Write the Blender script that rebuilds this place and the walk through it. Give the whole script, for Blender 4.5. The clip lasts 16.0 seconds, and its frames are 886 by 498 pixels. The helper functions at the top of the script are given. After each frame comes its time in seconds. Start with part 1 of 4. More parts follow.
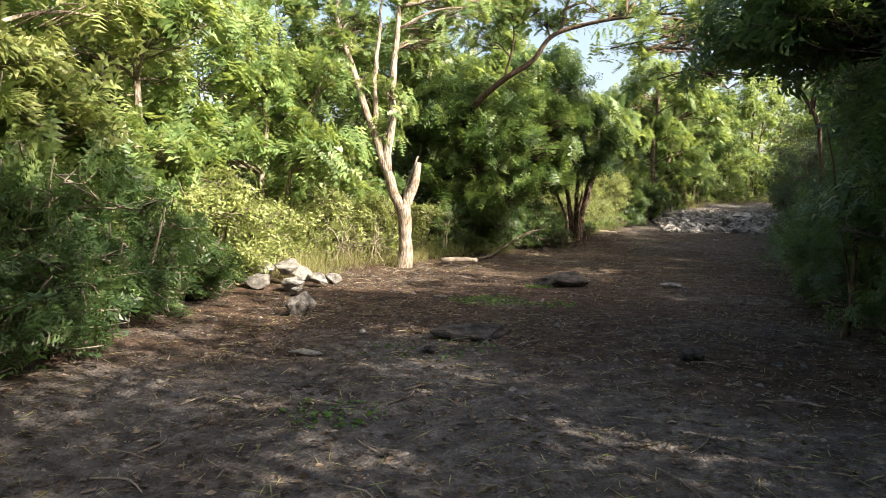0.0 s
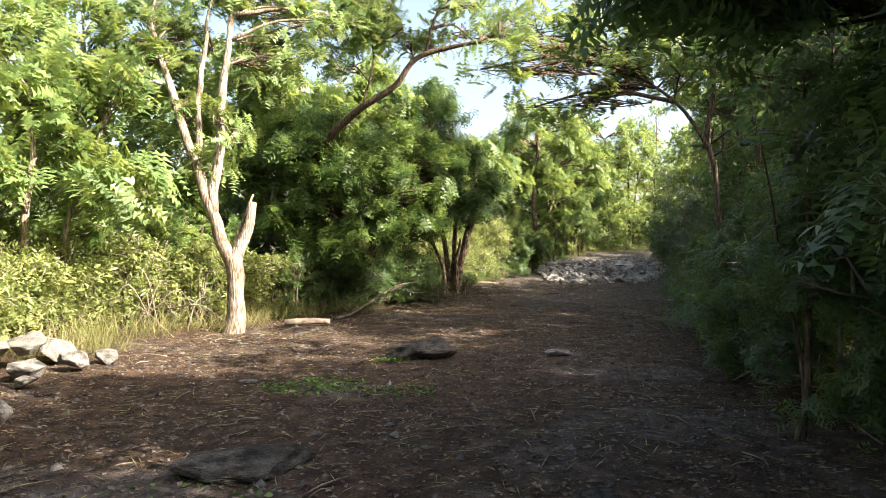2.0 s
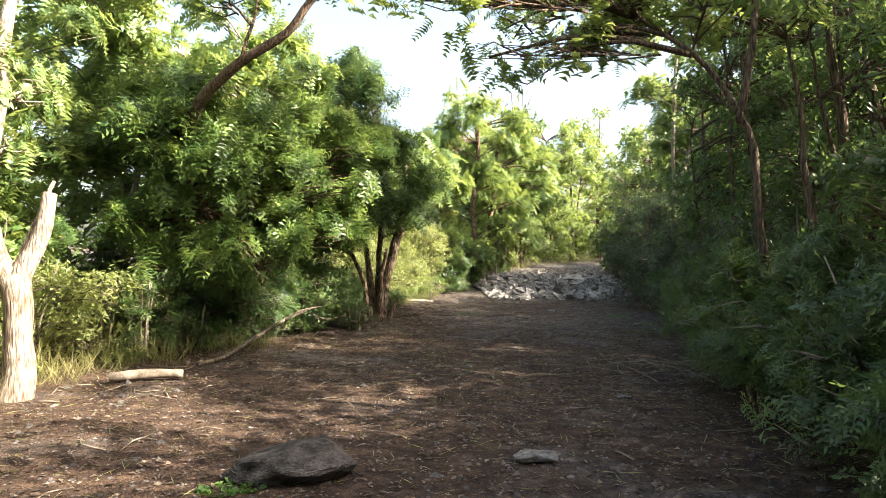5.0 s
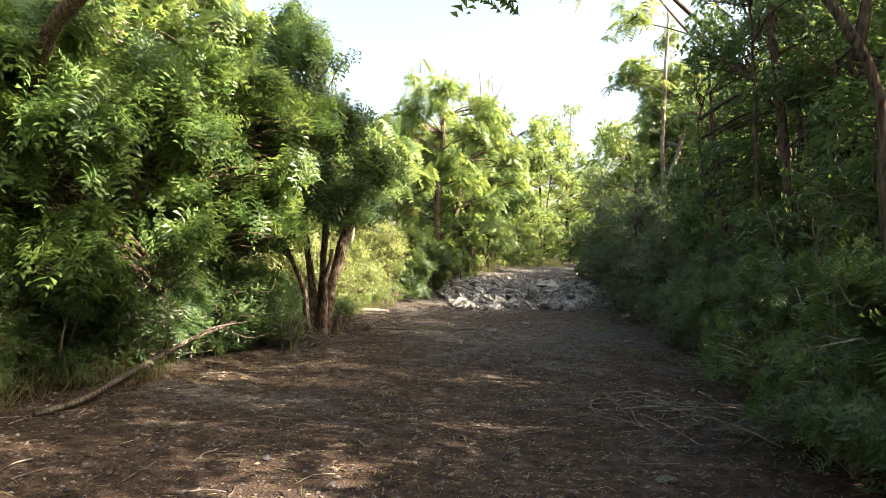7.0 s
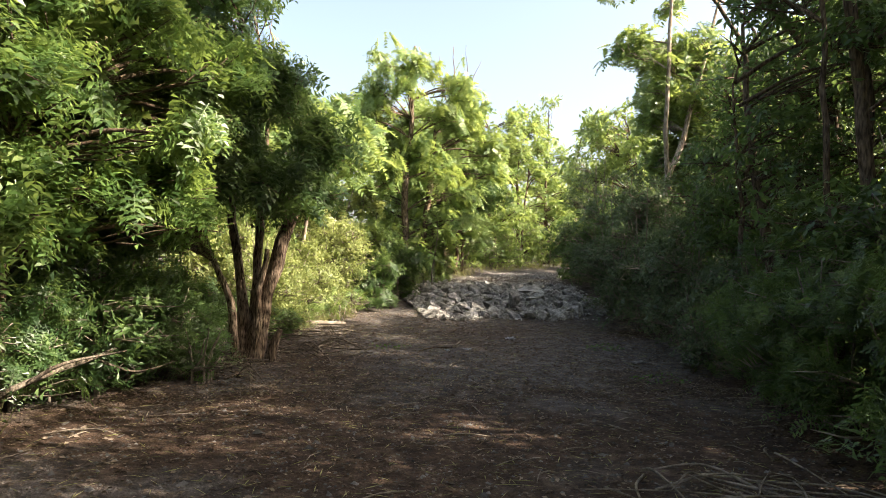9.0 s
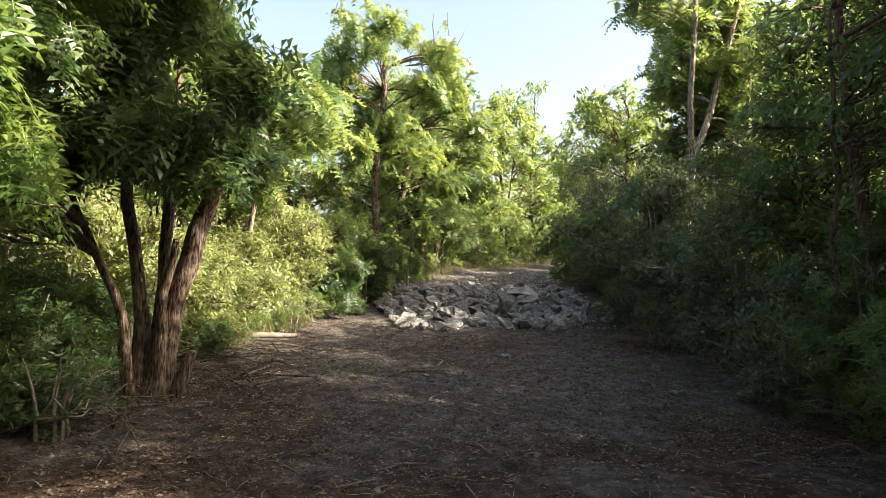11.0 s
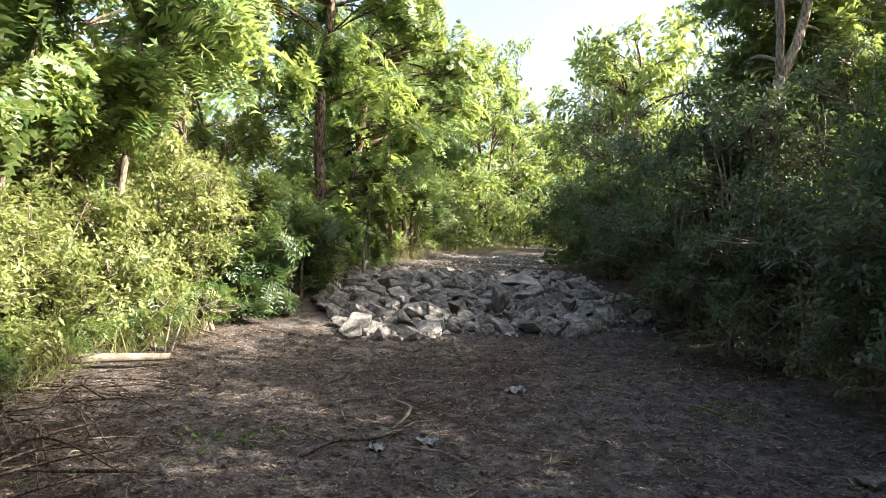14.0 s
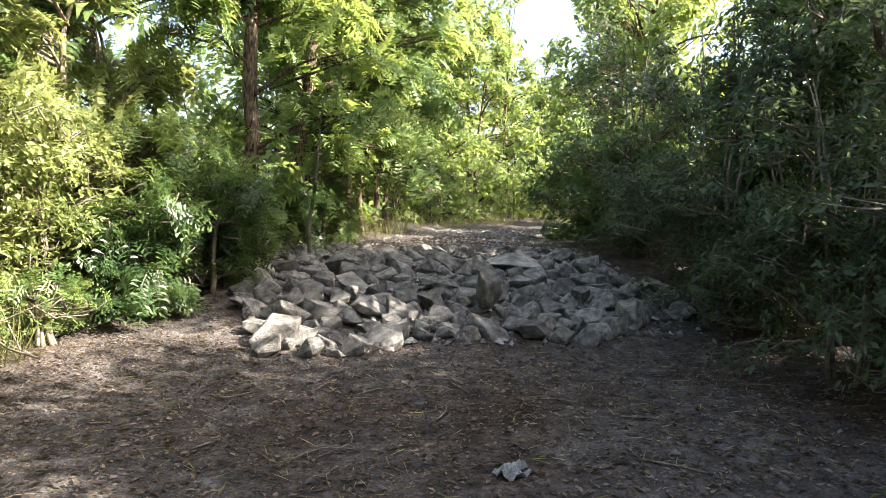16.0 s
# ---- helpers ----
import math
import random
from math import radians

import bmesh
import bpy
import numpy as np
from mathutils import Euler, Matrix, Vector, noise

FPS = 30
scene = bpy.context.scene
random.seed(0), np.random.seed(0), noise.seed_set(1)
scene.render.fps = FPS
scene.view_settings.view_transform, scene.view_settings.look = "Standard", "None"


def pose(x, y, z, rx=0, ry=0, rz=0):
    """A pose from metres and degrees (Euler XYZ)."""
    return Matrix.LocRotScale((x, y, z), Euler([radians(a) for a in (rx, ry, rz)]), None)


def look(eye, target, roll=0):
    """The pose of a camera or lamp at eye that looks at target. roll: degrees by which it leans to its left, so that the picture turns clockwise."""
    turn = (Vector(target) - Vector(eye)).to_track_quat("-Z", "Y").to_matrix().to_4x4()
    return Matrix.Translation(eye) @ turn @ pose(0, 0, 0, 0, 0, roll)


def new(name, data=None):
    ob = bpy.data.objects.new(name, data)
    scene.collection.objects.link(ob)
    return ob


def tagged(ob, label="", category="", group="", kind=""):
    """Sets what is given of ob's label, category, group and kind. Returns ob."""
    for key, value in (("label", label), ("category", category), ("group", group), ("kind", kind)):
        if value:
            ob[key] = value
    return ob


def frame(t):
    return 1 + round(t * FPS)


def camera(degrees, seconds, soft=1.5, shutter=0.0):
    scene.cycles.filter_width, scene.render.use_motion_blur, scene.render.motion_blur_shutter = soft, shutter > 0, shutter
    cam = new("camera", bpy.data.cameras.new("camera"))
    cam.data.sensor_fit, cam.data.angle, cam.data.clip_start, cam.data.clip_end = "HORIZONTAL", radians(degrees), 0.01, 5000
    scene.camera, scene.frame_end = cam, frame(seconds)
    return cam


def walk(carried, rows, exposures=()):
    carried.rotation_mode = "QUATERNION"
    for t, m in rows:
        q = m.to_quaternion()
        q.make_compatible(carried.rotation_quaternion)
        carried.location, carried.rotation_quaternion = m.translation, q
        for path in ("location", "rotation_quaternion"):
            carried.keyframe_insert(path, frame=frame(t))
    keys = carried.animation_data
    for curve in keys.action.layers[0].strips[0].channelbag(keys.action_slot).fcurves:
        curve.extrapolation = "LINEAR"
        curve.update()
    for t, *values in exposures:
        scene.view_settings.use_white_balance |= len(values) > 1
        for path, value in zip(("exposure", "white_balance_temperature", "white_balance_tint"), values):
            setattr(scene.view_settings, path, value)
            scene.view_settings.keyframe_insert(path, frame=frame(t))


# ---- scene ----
cam = camera(67.0, 16.0, soft=0.55)
PATH = [
    (0, (0.788, -1.012, 1.343), (0.641, 0.978, 1.2), 0.8),
    (0.5, (0.95, -0.427, 1.355), (0.967, 1.57, 1.25), 0.8),
    (1, (1.082, 0.183, 1.367), (1.158, 2.181, 1.313), 0.8),
    (1.5, (1.239, 0.796, 1.356), (1.372, 2.791, 1.346), 0.7),
    (2, (1.418, 1.503, 1.307), (1.597, 3.495, 1.319), 0.5),
    (2.5, (1.487, 2.094, 1.347), (1.724, 4.08, 1.361), 0.6),
    (3, (1.575, 2.699, 1.367), (1.858, 4.678, 1.392), 0.6),
    (3.5, (1.589, 3.305, 1.359), (1.892, 5.282, 1.392), 0.6),
    (4, (1.725, 3.92, 1.357), (2.051, 5.893, 1.392), 0.5),
    (4.2, (1.79, 4.18, 1.379), (2.121, 6.152, 1.414), 0.4),
    (6.3, (2.48, 6.97, 1.532), (2.941, 8.915, 1.569), 1.7),
    (6.5, (2.543, 7.222, 1.532), (3.011, 9.166, 1.572), 1.5),
    (7, (2.662, 7.935, 1.526), (3.146, 9.875, 1.568), 1.6),
    (7.5, (2.84, 8.631, 1.555), (3.342, 10.567, 1.602), 1.6),
    (8, (3.004, 9.317, 1.559), (3.523, 11.248, 1.608), 1.6),
    (8.5, (3.204, 9.984, 1.554), (3.749, 11.908, 1.604), 1.7),
    (9, (3.455, 10.685, 1.544), (4.019, 12.603, 1.595), 1.5),
    (9.5, (3.702, 11.402, 1.557), (4.284, 13.315, 1.61), 1.5),
    (9.7, (3.825, 11.677, 1.547), (4.415, 13.587, 1.601), 1.5),
    (11.8, (4.641, 14.691, 1.542), (5.291, 16.582, 1.582), 1.6),
    (12, (4.771, 14.979, 1.532), (5.427, 16.868, 1.571), 1.5),
    (12.5, (4.954, 15.718, 1.507), (5.631, 17.6, 1.547), 1.5),
    (13, (5.167, 16.403, 1.507), (5.86, 18.278, 1.543), 1.7),
    (13.5, (5.495, 17.13, 1.467), (6.193, 19.004, 1.497), 1.4),
    (14, (5.748, 17.829, 1.408), (6.461, 19.697, 1.417), 1.5),
    (14.5, (6.058, 18.503, 1.389), (6.788, 20.365, 1.37), 1.4),
    (15, (6.312, 19.191, 1.416), (7.045, 21.052, 1.378), 1.5),
    (15.5, (6.726, 19.815, 1.419), (7.46, 21.675, 1.369), 1.4),
    (16, (7.075, 20.476, 1.409), (7.811, 22.334, 1.34), 1.3),
]
walk(cam, [(t, look(eye, target, roll)) for t, eye, target, roll in PATH],
     [(0, 1.87, 7000, 11), (4, 2.5, 7000, 11), (7, 2.45, 7200, 11), (9.5, 2.1, 7200, 12), (12.5, 2.15, 6800, 13), (16, 2.5, 6600, 12)])

# ---- sky, sun ----
SUN_FROM = Vector((0.86, -0.50, 0.0)).normalized()
SUN_ELEV = radians(36)
world = bpy.data.worlds.new("sky")
scene.world = world
world.use_nodes = True
wn = world.node_tree.nodes
sky = wn.new("ShaderNodeTexSky")
sky.sky_type = "NISHITA"
sky.sun_disc = False
sky.sun_elevation = SUN_ELEV
sky.sun_rotation = math.atan2(SUN_FROM.x, SUN_FROM.y)
sky.dust_density = 5.0
sky.ozone_density = 0.3
wn["Background"].inputs["Strength"].default_value = 0.11
world.node_tree.links.new(sky.outputs[0], wn["Background"].inputs["Color"])
sun = new("sun", bpy.data.lights.new("sun", "SUN"))
sun.data.energy = 5.0
sun.data.angle = radians(0.5)
sun.data.color = (1.0, 0.93, 0.80)
sun_dir = SUN_FROM * math.cos(SUN_ELEV) + Vector((0, 0, math.sin(SUN_ELEV)))
sun.matrix_world = look(sun_dir * 60, (0, 0, 0))

# ---- materials ----


def nodes_of(name):
    m = bpy.data.materials.new(name)
    m.use_nodes = True
    return m, m.node_tree.nodes, m.node_tree.links


def ramp(nodes, stops):
    r = nodes.new("ShaderNodeValToRGB")
    e = r.color_ramp.elements
    e[0].position, e[0].color = stops[0][0], (*stops[0][1], 1)
    e[1].position, e[1].color = stops[-1][0], (*stops[-1][1], 1)
    for p, c in stops[1:-1]:
        x = e.new(p)
        x.color = (*c, 1)
    return r


def noise_node(nodes, links, scale, detail=4, rough=0.6, coord="Object"):
    tc = nodes.new("ShaderNodeTexCoord")
    n = nodes.new("ShaderNodeTexNoise")
    n.inputs["Scale"].default_value = scale
    n.inputs["Detail"].default_value = detail
    n.inputs["Roughness"].default_value = rough
    links.new(tc.outputs[coord], n.inputs["Vector"])
    return n


def mixer(nodes, links, a, b, fac, mode="MIX"):
    m = nodes.new("ShaderNodeMix")
    m.data_type, m.blend_type = "RGBA", mode
    for sock, v in ((6, a), (7, b), (0, fac)):
        if isinstance(v, (int, float)):
            m.inputs[sock].default_value = v
        elif isinstance(v, tuple):
            m.inputs[sock].default_value = (*v, 1)
        else:
            links.new(v, m.inputs[sock])
    return m.outputs[2]


def bump(nodes, links, height, strength, distance, out):
    b = nodes.new("ShaderNodeBump")
    b.inputs["Strength"].default_value = strength
    b.inputs["Distance"].default_value = distance
    links.new(height, b.inputs["Height"])
    links.new(b.outputs[0], out)


def leaf_material(name, dark, mid, light, glow, rough=0.5, clump=1.3):
    """Foliage: colour by leaf and by spray, with light passing through the blade."""
    m, n, l = nodes_of(name)
    p = n["Principled BSDF"]
    geo = n.new("ShaderNodeNewGeometry")
    big = noise_node(n, l, clump, 2)
    r1 = ramp(n, [(0.3, dark), (0.55, mid), (0.8, light)])
    mixv = n.new("ShaderNodeMath")
    mixv.operation = "MULTIPLY_ADD"
    l.new(geo.outputs["Random Per Island"], mixv.inputs[0])
    mixv.inputs[1].default_value = 0.22
    spray = noise_node(n, l, clump * 4.5, 1)
    both = n.new("ShaderNodeMath")
    both.operation = "ADD"
    l.new(big.outputs[0], both.inputs[0])
    l.new(spray.outputs[0], both.inputs[1])
    mid_node = n.new("ShaderNodeMath")
    mid_node.operation = "MULTIPLY_ADD"
    l.new(both.outputs[0], mid_node.inputs[0])
    mid_node.inputs[1].default_value = 0.95
    mid_node.inputs[2].default_value = -0.51
    l.new(mid_node.outputs[0], mixv.inputs[2])
    l.new(mixv.outputs[0], r1.inputs[0])
    l.new(r1.outputs[0], p.inputs["Base Color"])
    p.inputs["Roughness"].default_value = rough
    p.inputs["Specular IOR Level"].default_value = 0.38
    t = n.new("ShaderNodeBsdfTranslucent")
    tc = mixer(n, l, r1.outputs[0], glow, 0.55)
    l.new(tc, t.inputs["Color"])
    ms = n.new("ShaderNodeMixShader")
    ms.inputs[0].default_value = 0.42
    l.new(p.outputs[0], ms.inputs[1])
    l.new(t.outputs[0], ms.inputs[2])
    l.new(ms.outputs[0], n["Material Output"].inputs["Surface"])
    return m


def plain_material(name, dark, light, scale, rough=0.85, relief=0.4, dist=0.02, fine=8.0, per_piece=0.0):
    m, n, l = nodes_of(name)
    p = n["Principled BSDF"]
    a = noise_node(n, l, scale, 5)
    b = noise_node(n, l, scale * fine, 4)
    r1 = ramp(n, [(0.35, dark), (0.7, light)])
    l.new(a.outputs[0], r1.inputs[0])
    r2 = ramp(n, [(0.3, (0.45, 0.45, 0.45)), (0.7, (1, 1, 1))])
    l.new(b.outputs[0], r2.inputs[0])
    col = mixer(n, l, r1.outputs[0], r2.outputs[0], 0.7, "MULTIPLY")
    if per_piece:
        oi = n.new("ShaderNodeObjectInfo")
        geo = n.new("ShaderNodeNewGeometry")
        add = n.new("ShaderNodeMath")
        l.new(oi.outputs["Random"], add.inputs[0])
        l.new(geo.outputs["Random Per Island"], add.inputs[1])
        half = n.new("ShaderNodeMath")
        half.operation = "FRACT"
        l.new(add.outputs[0], half.inputs[0])
        r3 = ramp(n, [(0.0, (1 - per_piece,) * 3), (1.0, (1, 1, 1))])
        l.new(half.outputs[0], r3.inputs[0])
        col = mixer(n, l, col, r3.outputs[0], 1.0, "MULTIPLY")
    l.new(col, p.inputs["Base Color"])
    p.inputs["Roughness"].default_value = rough
    p.inputs["Specular IOR Level"].default_value = 0.3
    bump(n, l, b.outputs[0], relief, dist, p.inputs["Normal"])
    return m


def bark_material(name, dark, light, stretch=0.18):
    m, n, l = nodes_of(name)
    p = n["Principled BSDF"]
    tc = n.new("ShaderNodeTexCoord")
    mp = n.new("ShaderNodeMapping")
    mp.inputs["Scale"].default_value = (1, 1, stretch)
    l.new(tc.outputs["Object"], mp.inputs["Vector"])
    a = n.new("ShaderNodeTexNoise")
    a.inputs["Scale"].default_value, a.inputs["Detail"].default_value = 42, 6
    l.new(mp.outputs[0], a.inputs["Vector"])
    b = noise_node(n, l, 3.5, 4)
    r1 = ramp(n, [(0.36, dark), (0.66, light)])
    l.new(a.outputs[0], r1.inputs[0])
    r2 = ramp(n, [(0.35, (0.55, 0.5, 0.45)), (0.65, (1, 1, 1))])
    l.new(b.outputs[0], r2.inputs[0])
    l.new(mixer(n, l, r1.outputs[0], r2.outputs[0], 1.0, "MULTIPLY"), p.inputs["Base Color"])
    p.inputs["Roughness"].default_value = 0.9
    p.inputs["Specular IOR Level"].default_value = 0.2
    bump(n, l, a.outputs[0], 0.9, 0.03, p.inputs["Normal"])
    return m


def ground_material():
    m, n, l = nodes_of("forest_soil")
    p = n["Principled BSDF"]
    big = noise_node(n, l, 0.35, 4)
    mid = noise_node(n, l, 5.0, 6, 0.7)
    fine = noise_node(n, l, 55.0, 5, 0.75)
    vor = n.new("ShaderNodeTexVoronoi")
    tc = n.new("ShaderNodeTexCoord")
    l.new(tc.outputs["Object"], vor.inputs["Vector"])
    vor.inputs["Scale"].default_value = 38
    brown = ramp(n, [(0.3, (0.024, 0.017, 0.014)), (0.5, (0.064, 0.041, 0.030)), (0.72, (0.14, 0.095, 0.070))])
    l.new(mid.outputs[0], brown.inputs[0])
    grey = ramp(n, [(0.3, (0.042, 0.037, 0.036)), (0.52, (0.11, 0.098, 0.094)), (0.75, (0.23, 0.212, 0.204))])
    l.new(mid.outputs[0], grey.inputs[0])
    where = ramp(n, [(0.44, (0, 0, 0)), (0.60, (1, 1, 1))])
    xyz = n.new("ShaderNodeSeparateXYZ")
    l.new(tc.outputs["Object"], xyz.inputs[0])
    along = n.new("ShaderNodeMapRange")
    along.inputs["From Max"].default_value = 30.0
    l.new(xyz.outputs["Y"], along.inputs["Value"])
    kinds = ramp(n, [(0.10, (0.62, 0.62, 0.62)), (0.24, (0.40, 0.40, 0.40)), (0.58, (0.40, 0.40, 0.40)), (0.70, (0.60, 0.60, 0.60))])
    l.new(along.outputs[0], kinds.inputs[0])
    shift = n.new("ShaderNodeMath")
    shift.operation = "ADD"
    l.new(big.outputs[0], shift.inputs[0])
    l.new(kinds.outputs[0], shift.inputs[1])
    centre = n.new("ShaderNodeMath")
    centre.operation = "SUBTRACT"
    l.new(shift.outputs[0], centre.inputs[0])
    centre.inputs[1].default_value = 0.5
    l.new(centre.outputs[0], where.inputs[0])
    col = mixer(n, l, brown.outputs[0], grey.outputs[0], where.outputs[0])
    bits = ramp(n, [(0.28, (0.45, 0.42, 0.4)), (0.5, (0.95, 0.95, 0.95)), (0.72, (1.5, 1.4, 1.3))])
    l.new(fine.outputs[0], bits.inputs[0])
    col = mixer(n, l, col, bits.outputs[0], 0.9, "MULTIPLY")
    l.new(col, p.inputs["Base Color"])
    p.inputs["Roughness"].default_value = 0.95
    p.inputs["Specular IOR Level"].default_value = 0.15
    h = n.new("ShaderNodeMath")
    h.operation = "ADD"
    l.new(fine.outputs[0], h.inputs[0])
    l.new(vor.outputs["Distance"], h.inputs[1])
    bump(n, l, h.outputs[0], 0.8, 0.025, p.inputs["Normal"])
    return m


# Dark green held lower still, so shade is put into the leaf colour.
LEAF_DARK = leaf_material("leaf_dark_green_shade_toned", (0.018, 0.042, 0.018), (0.048, 0.095, 0.034), (0.12, 0.18, 0.065), (0.28, 0.40, 0.10), 0.38)
# The same green brightened for the dense trees: sunlight put into the colour.
LEAF_SUN_TONED = leaf_material("leaf_green_sun_toned", (0.022, 0.05, 0.016), (0.075, 0.14, 0.04), (0.20, 0.28, 0.085), (0.38, 0.50, 0.11), 0.38, 1.6)
LEAF_FERN = leaf_material("leaf_feathery_green", (0.045, 0.09, 0.034), (0.12, 0.195, 0.068), (0.25, 0.32, 0.12), (0.54, 0.63, 0.15), 0.42)
LEAF_SUN = leaf_material("leaf_yellow_green", (0.06, 0.09, 0.028), (0.18, 0.22, 0.075), (0.34, 0.37, 0.16), (0.58, 0.62, 0.21), 0.45, 2.2)
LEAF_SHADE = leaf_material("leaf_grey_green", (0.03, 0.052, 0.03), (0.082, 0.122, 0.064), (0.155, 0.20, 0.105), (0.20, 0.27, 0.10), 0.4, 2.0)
GRASS = leaf_material("dry_grass", (0.10, 0.12, 0.035), (0.22, 0.22, 0.085), (0.38, 0.34, 0.17), (0.36, 0.38, 0.13), 0.6)
WEED = leaf_material("weed_leaf", (0.04, 0.09, 0.02), (0.07, 0.15, 0.03), (0.12, 0.21, 0.05), (0.2, 0.35, 0.05), 0.5, 3)
DRY_LEAF = leaf_material("dry_leaf", (0.04, 0.027, 0.02), (0.11, 0.08, 0.058), (0.31, 0.25, 0.20), (0.18, 0.13, 0.08), 0.7, 4)
BARK_PALE = bark_material("bark_pale", (0.15, 0.115, 0.09), (0.48, 0.42, 0.36))
BARK_DARK = bark_material("bark_dark", (0.055, 0.038, 0.028), (0.21, 0.155, 0.115))
BARK_RED = bark_material("bark_flaking", (0.035, 0.022, 0.016), (0.34, 0.26, 0.20), 0.22)
BRANCH = bark_material("dead_branch", (0.045, 0.035, 0.028), (0.22, 0.185, 0.15))
TWIG = plain_material("dead_twig", (0.10, 0.08, 0.062), (0.38, 0.32, 0.26), 6, 0.9, 0.3, 0.005)
STONE = plain_material("limestone", (0.22, 0.205, 0.19), (0.72, 0.69, 0.65), 4.2, 0.9, 0.9, 0.04, 7, 0.5)
GRAVEL = plain_material("grey_gravel", (0.06, 0.055, 0.052), (0.30, 0.28, 0.265), 5.0, 0.95, 0.6, 0.01, 8, 0.6)
STONE_DARK = plain_material("dark_stone", (0.022, 0.020, 0.019), (0.17, 0.155, 0.145), 4.5, 0.95, 0.9, 0.04, 8)
PLASTIC = plain_material("crumpled_plastic", (0.22, 0.24, 0.26), (0.46, 0.47, 0.48), 14, 0.4, 0.5, 0.01)
SOIL = ground_material()

# ---- ground form ----
LEFT_Y = (-12, 2.6, 6.3, 11.7, 15, 18, 21.5, 24.7, 28.5, 34, 38, 42, 46, 60)
LEFT_X = (-1.0, -1.6, -2.1, -2.1, -0.3, 1.8, 3.5, 4.8, 7.1, 10.4, 13.4, 18, 24, 45)
RIGHT_Y = (-12, 2, 5, 9.7, 13, 18, 22, 25, 28, 34, 38, 42, 46, 60)
RIGHT_X = (4.0, 3.6, 3.8, 5.5, 6.8, 9.6, 10.9, 12.1, 13.1, 14.8, 18.6, 24, 30, 52)
RISE_Y = (-40, 10, 14, 18.5, 21, 23.5, 26.2, 27.3, 30.4, 35, 46, 70, 300)
RISE_Z = (0, -0.02, -0.08, -0.14, -0.10, 0.04, 0.16, 0.34, 0.92, 1.12, 1.75, 2.1, 2.2)


def left_edge(y):
    return float(np.interp(y, LEFT_Y, LEFT_X))


def right_edge(y):
    return float(np.interp(y, RIGHT_Y, RIGHT_X))


def gz(x, y):
    """Height of the ground."""
    z = float(np.interp(y, RISE_Y, RISE_Z))
    out = max(left_edge(y) - x, x - right_edge(y), 0.0)
    z += 0.16 * (1 - math.exp(-out * 0.8))
    fade = math.exp(-(max(0, abs(y - 12) - 25) / 15) ** 2)
    z += fade * (0.05 * noise.noise((x * 0.45, y * 0.45, 3.1)) + 0.02 * noise.noise((x * 1.9, y * 1.9, 7.7)))
    return z


# ---- building helpers ----
rng = np.random.default_rng(11)


def raw_mesh(name, verts, sizes, index):
    """A mesh from flat arrays: corner positions, corners per face, corner indices."""
    me = bpy.data.meshes.new(name)
    verts = np.asarray(verts, dtype=np.float32).reshape(-1, 3)
    index = np.asarray(index, dtype=np.int32)
    sizes = np.asarray(sizes, dtype=np.int32)
    me.vertices.add(len(verts))
    me.vertices.foreach_set("co", verts.ravel())
    me.loops.add(len(index))
    me.loops.foreach_set("vertex_index", index)
    me.polygons.add(len(sizes))
    me.polygons.foreach_set("loop_start", np.concatenate(([0], np.cumsum(sizes)[:-1])).astype(np.int32))
    me.polygons.foreach_set("loop_total", sizes)
    me.update(calc_edges=True)
    return me


def part(name, me, material, parent=None, label=""):
    """One mesh object, under a thing or on its own."""
    if isinstance(me, bmesh.types.BMesh):
        bm, me = me, bpy.data.meshes.new(name)
        bm.to_mesh(me)
        bm.free()
    if not me.materials:
        me.materials.append(material)
    ob = new(name, me)
    if parent:
        ob.parent = parent
        ob.matrix_parent_inverse = parent.matrix_basis.inverted()
    return tagged(ob, label)


def thing(name, at, label, category, group=""):
    ob = new(name)
    ob.location = at
    ob.empty_display_size = 0.2
    return tagged(ob, label, category, group)


def smooth_line(pts, radii, steps=5, wobble=0.0):
    """Catmull-Rom through pts, with radii."""
    pts = [Vector(p) for p in pts]
    ext = [pts[0] * 2 - pts[1]] + pts + [pts[-1] * 2 - pts[-2]]
    out, rad = [], []
    for i in range(len(pts) - 1):
        a, b, c, d = ext[i:i + 4]
        for k in range(steps):
            t = k / steps
            out.append(0.5 * ((2 * b) + (c - a) * t + (2 * a - 5 * b + 4 * c - d) * t * t + (3 * b - a - 3 * c + d) * t ** 3))
            rad.append(radii[i] * (1 - t) + radii[i + 1] * t)
    out.append(pts[-1])
    rad.append(radii[-1])
    if wobble:
        for i, p in enumerate(out):
            s = min(1, i / 2)
            p += Vector((noise.noise(p * 1.7), noise.noise(p * 1.7 + Vector((9, 0, 0))), 0)) * wobble * s
    return out, rad


